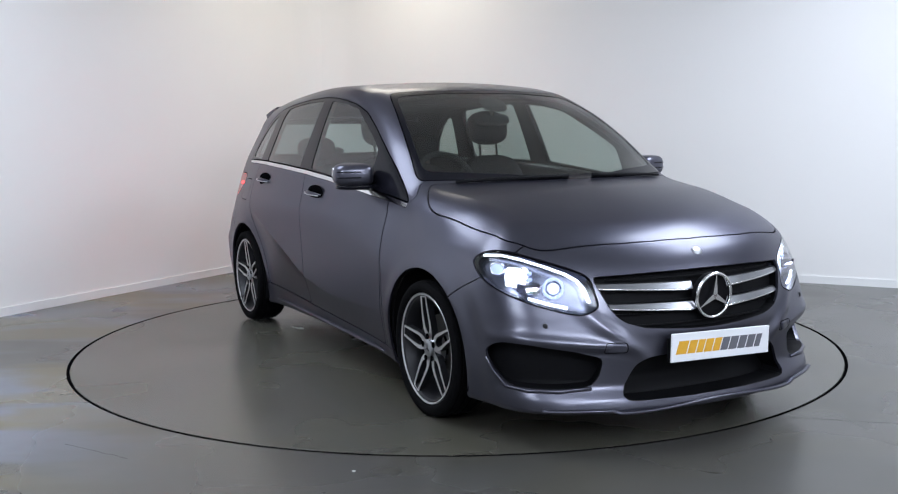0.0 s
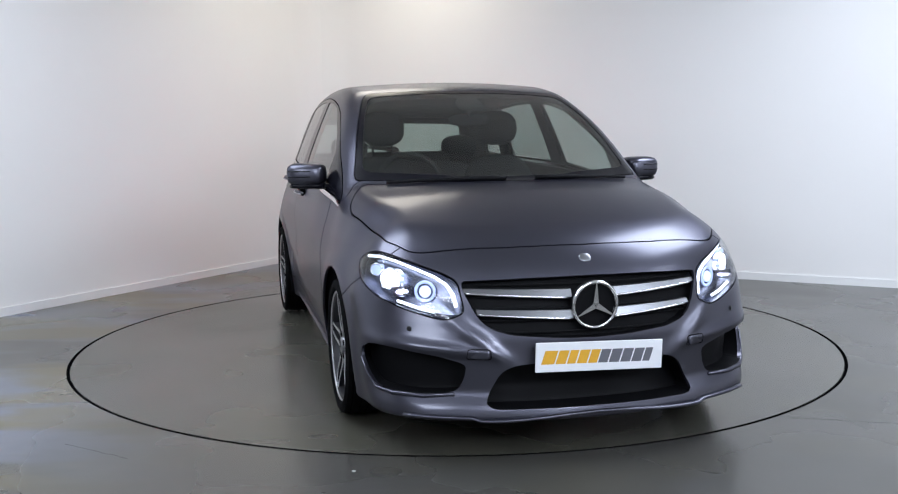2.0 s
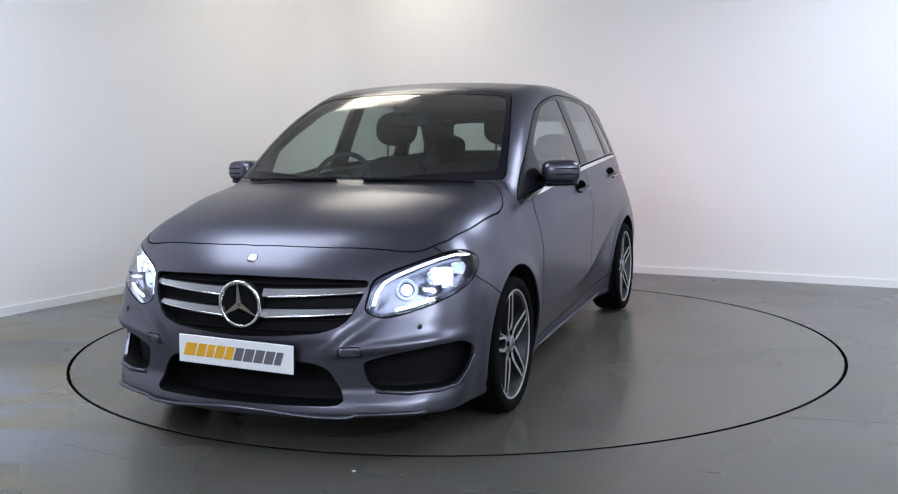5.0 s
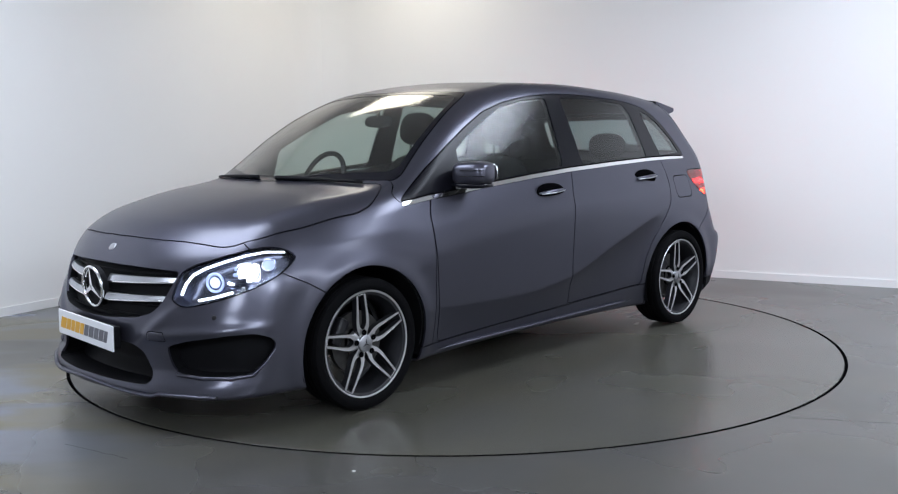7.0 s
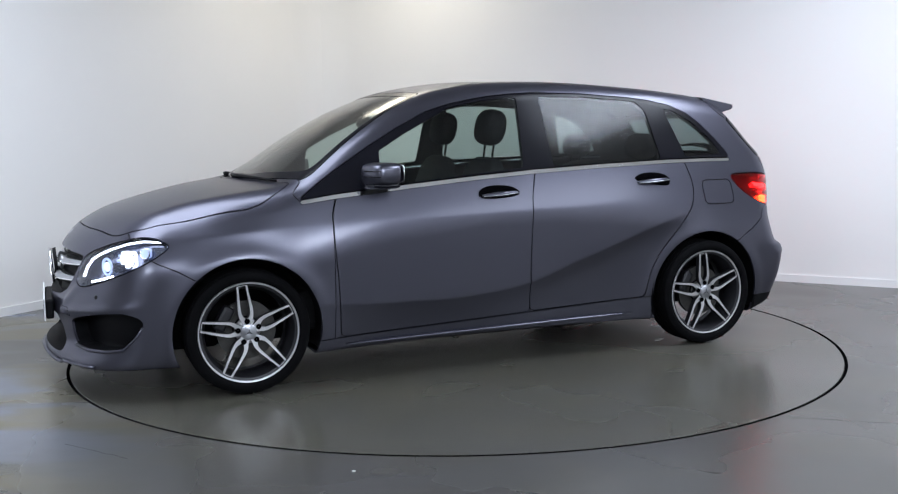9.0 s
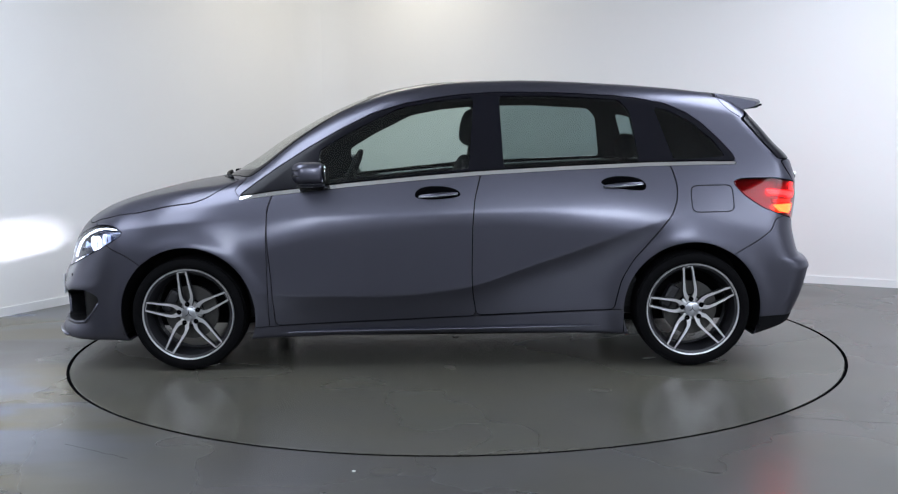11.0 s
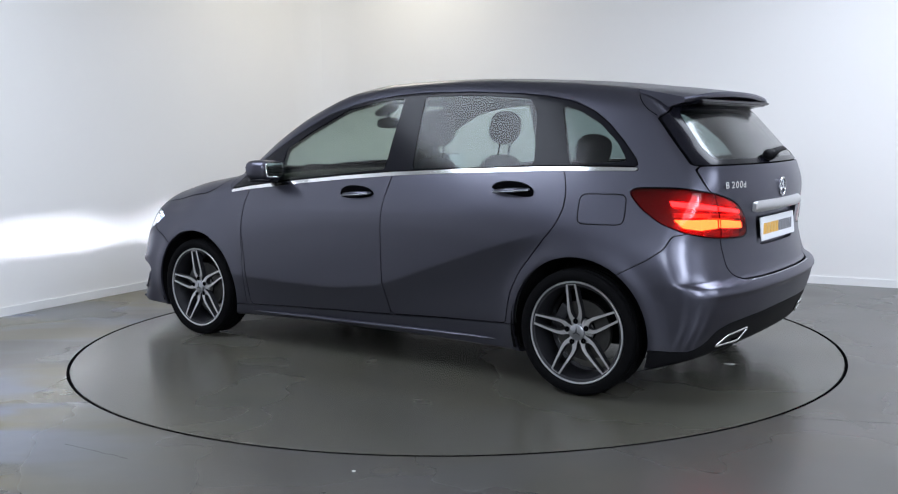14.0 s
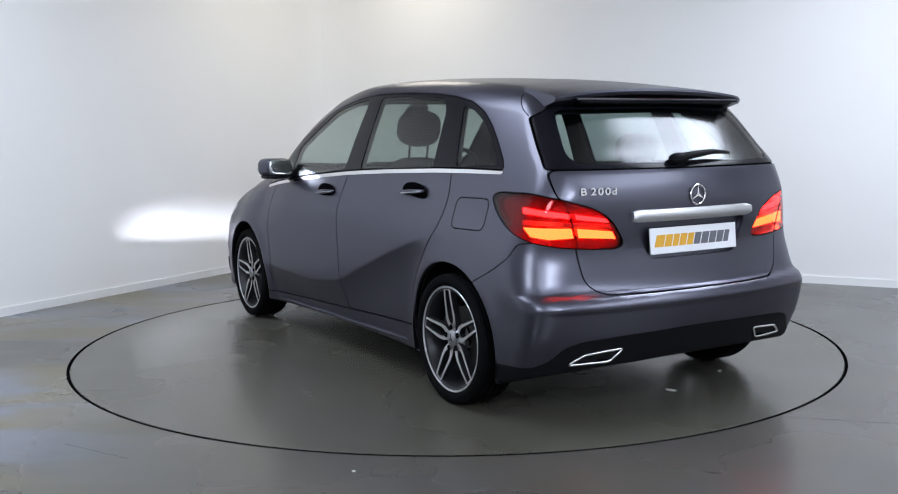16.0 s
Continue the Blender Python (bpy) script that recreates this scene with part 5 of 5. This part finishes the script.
for flip in (False, True):
    build_mirror(flip)
    build_handle(0.0, 0.928, flip)
    build_handle(-0.98, 0.968, flip)
    bm = bmesh.new()
    tube(bm, [(x, float(side(np.array(x), np.array(0.20))) + 0.006, 0.195 + 0.018 * (0.95 - x) / 1.9) for x in np.linspace(0.86, -0.86, 25)], lambda t: 0.016 * min(1, 0.25 + 6 * min(t, 1 - t)), 8, flat=0.55)
    part("skirt_blade", mirror_bm(bm, flip), PAINT, car, "", True)
    bm = bmesh.new()
    blob(bm, pose(*nose_point(-0.945, 0.503, -0.001), 0, 0, 45), 0.004, 0.011, 0.011, 2.2, 14)
    part("parking_sensor", mirror_bm(bm, flip), ALLOY_DARK, car, "round parking sensor", True)
    bm = bmesh.new()
    blob(bm, pose(float(front(np.array(0.455), np.array(0.41))) - 0.004, 0.455, 0.412, 0, 0, 28), 0.007, 0.042, 0.018, 4, 18)
    cover = part("bumper_cover", mirror_bm(bm, flip), PAINT, car, "", True)
    bm = bmesh.new()
    edge_line = rounded([(0.410, 0.393), (0.414, 0.433), (0.496, 0.433), (0.500, 0.393)], 0.012, 4)
    tube(bm, [(float(front(np.array(y), np.array(z))) - 0.001, y, z) for y, z in edge_line], 0.0022, 6, True)
    part("cover_seam", mirror_bm(bm, flip), MATT_BLACK, cover, "dark seam round the cover")
    # fog intake blade
    bm = bmesh.new()
    tube(bm, [nose_point(u, z, -0.004) for u, z in [(-1.12, 0.255), (-1.0, 0.246), (-0.88, 0.248), (-0.79, 0.258), (-0.735, 0.312), (-0.70, 0.365)]], lambda t: 0.010 * (0.5 + 0.5 * math.sin(math.pi * min(1, t + 0.2))), 8)
    part("intake_blade", mirror_bm(bm, flip), PAINT, car, "", True)

# front lip
bm = bmesh.new()
tube(bm, [(float(front(np.array(abs(y)), np.array(0.18))) + 0.004 - 0.16 * max(0, abs(y) - 0.66) ** 1.2, y, 0.172 + 0.012 * math.cos(y * 7) * (abs(y) < 0.46) + 0.010 * max(0, abs(y) - 0.5)) for y in np.linspace(-0.73, 0.73, 49)], 0.013, 8, flat=0.6)
part("front_lip", bm, PAINT, car, "", True)
# wipers
for s_end in ((-0.05, -0.60), (0.10, 0.62)):
    pts = []
    for t in np.linspace(0, 1, 9):
        y = s_end[0] + (s_end[1] - s_end[0]) * t
        x = 1.285 - 0.34 * y * y - 0.015
        pts.append((x, y, float(top(np.array(x), np.array(abs(y)))) + 0.010))
    bm = bmesh.new()
    tube(bm, pts, lambda t: 0.011 * (1 - 0.4 * t), 8)
    part("windscreen_wiper", bm, PLASTIC, car, "black windscreen wiper", True)


# ---- cabin ----
def build_seat(x, y, lean, width, back_h, name):
    bm = bmesh.new()
    blob(bm, pose(x + 0.22, y, 0.52, 0, -6, 0), 0.27, width, 0.10, 3.4, 24)
    seat = part(name, bm, SEAT, car, "dark cloth seat", True)
    bm = bmesh.new()
    blob(bm, pose(x - 0.10 * back_h, y, 0.78, 0, -lean, 0), 0.085, width, back_h, 3.2, 24)
    part("backrest", bm, SEAT, seat, "", True)
    return seat


def build_headrest(seat, x, y, z, w=0.135, h=0.105):
    bm = bmesh.new()
    blob(bm, pose(x, y, z, 0, -12, 0), 0.068, w, h, 2.7, 24)
    rest = part("headrest", bm, SEAT, seat, "", True)
    for dy in (-0.06, 0.06):
        bm = bmesh.new()
        tube(bm, [(x - 0.01, y + dy, z), (x + 0.02, y + dy, z - h - 0.09)], 0.007, 8)
        part("headrest_rod", bm, PLASTIC, seat, "", True)


for y in (0.36, -0.36):
    s = build_seat(-0.05, y, 14, 0.235, 0.345, "front_seat")
    build_headrest(s, -0.185, y, 1.285)
s = build_seat(-1.05, 0.0, 18, 0.62, 0.30, "rear_bench")
for y in (0.40, -0.40):
    build_headrest(s, -1.20, y, 1.16, 0.13, 0.08)
bm = bmesh.new()
blob(bm, pose(0.98, 0, 0.86, 0, 8, 0), 0.26, 0.70, 0.155, 4, 30)
part("dashboard", bm, CABIN, car, "dark dashboard", True)
bm = bmesh.new()
m = pose(0.60, -0.36, 0.985, 0, -24, 0) @ pose(0, 0, 0, 0, 0, 90)
ring(bm, m, 0.175, 0.015)
for w in (0, 180, 250):
    tube(bm, [m @ Vector((0, 0, 0)), m @ Vector((0.17 * math.cos(radians(w)), 0, 0.17 * math.sin(radians(w))))], 0.018, 8)
blob(bm, m, 0.06, 0.025, 0.055, 2.6, 16)
part("steering_wheel", bm, CABIN, car, "black steering wheel", True)
bm = bmesh.new()
blob(bm, pose(0.47, 0, 1.325, 0, -15, 0), 0.018, 0.115, 0.034, 3, 20)
tube(bm, [(0.47, 0, 1.34), (0.48, 0, 1.41)], 0.012, 8)
blob(bm, pose(0.485, 0, 1.408, 0, 26, 0), 0.075, 0.075, 0.018, 3, 18)
part("interior_mirror", bm, CABIN, car, "black interior mirror and sensor pod", True)
bm = bmesh.new()
box(bm, pose(0, 0, 0.36), 2.2, 1.45, 0.22, 0.05)
part("cabin_floor", bm, CABIN, car, "dark cabin floor")


def heading(t):
    """The turntable starts from rest and then turns steadily."""
    return pchip([0.0, 0.5, 1.0, 1.5, 2.0, 2.5, 4.5, 9.0, 16.0], [-61.37, -62.4, -65.05, -69.3, -74.9, -80.80, -104.5, -157.1, -238.55], t)


def motions():
    times = [0.0, 0.25, 0.5, 0.75, 1.0, 1.25, 1.5, 1.75] + [2.0 + 0.5 * i for i in range(29)]
    for ob, shift in ((car, (0.080, -0.061, 0.004)), (turntable, (0, 0, 0))):
        walk(ob, [(t, pose(0, 0, 0, 0, 0, float(heading(t))) @ Matrix.Translation(shift)) for t in times])


motions()
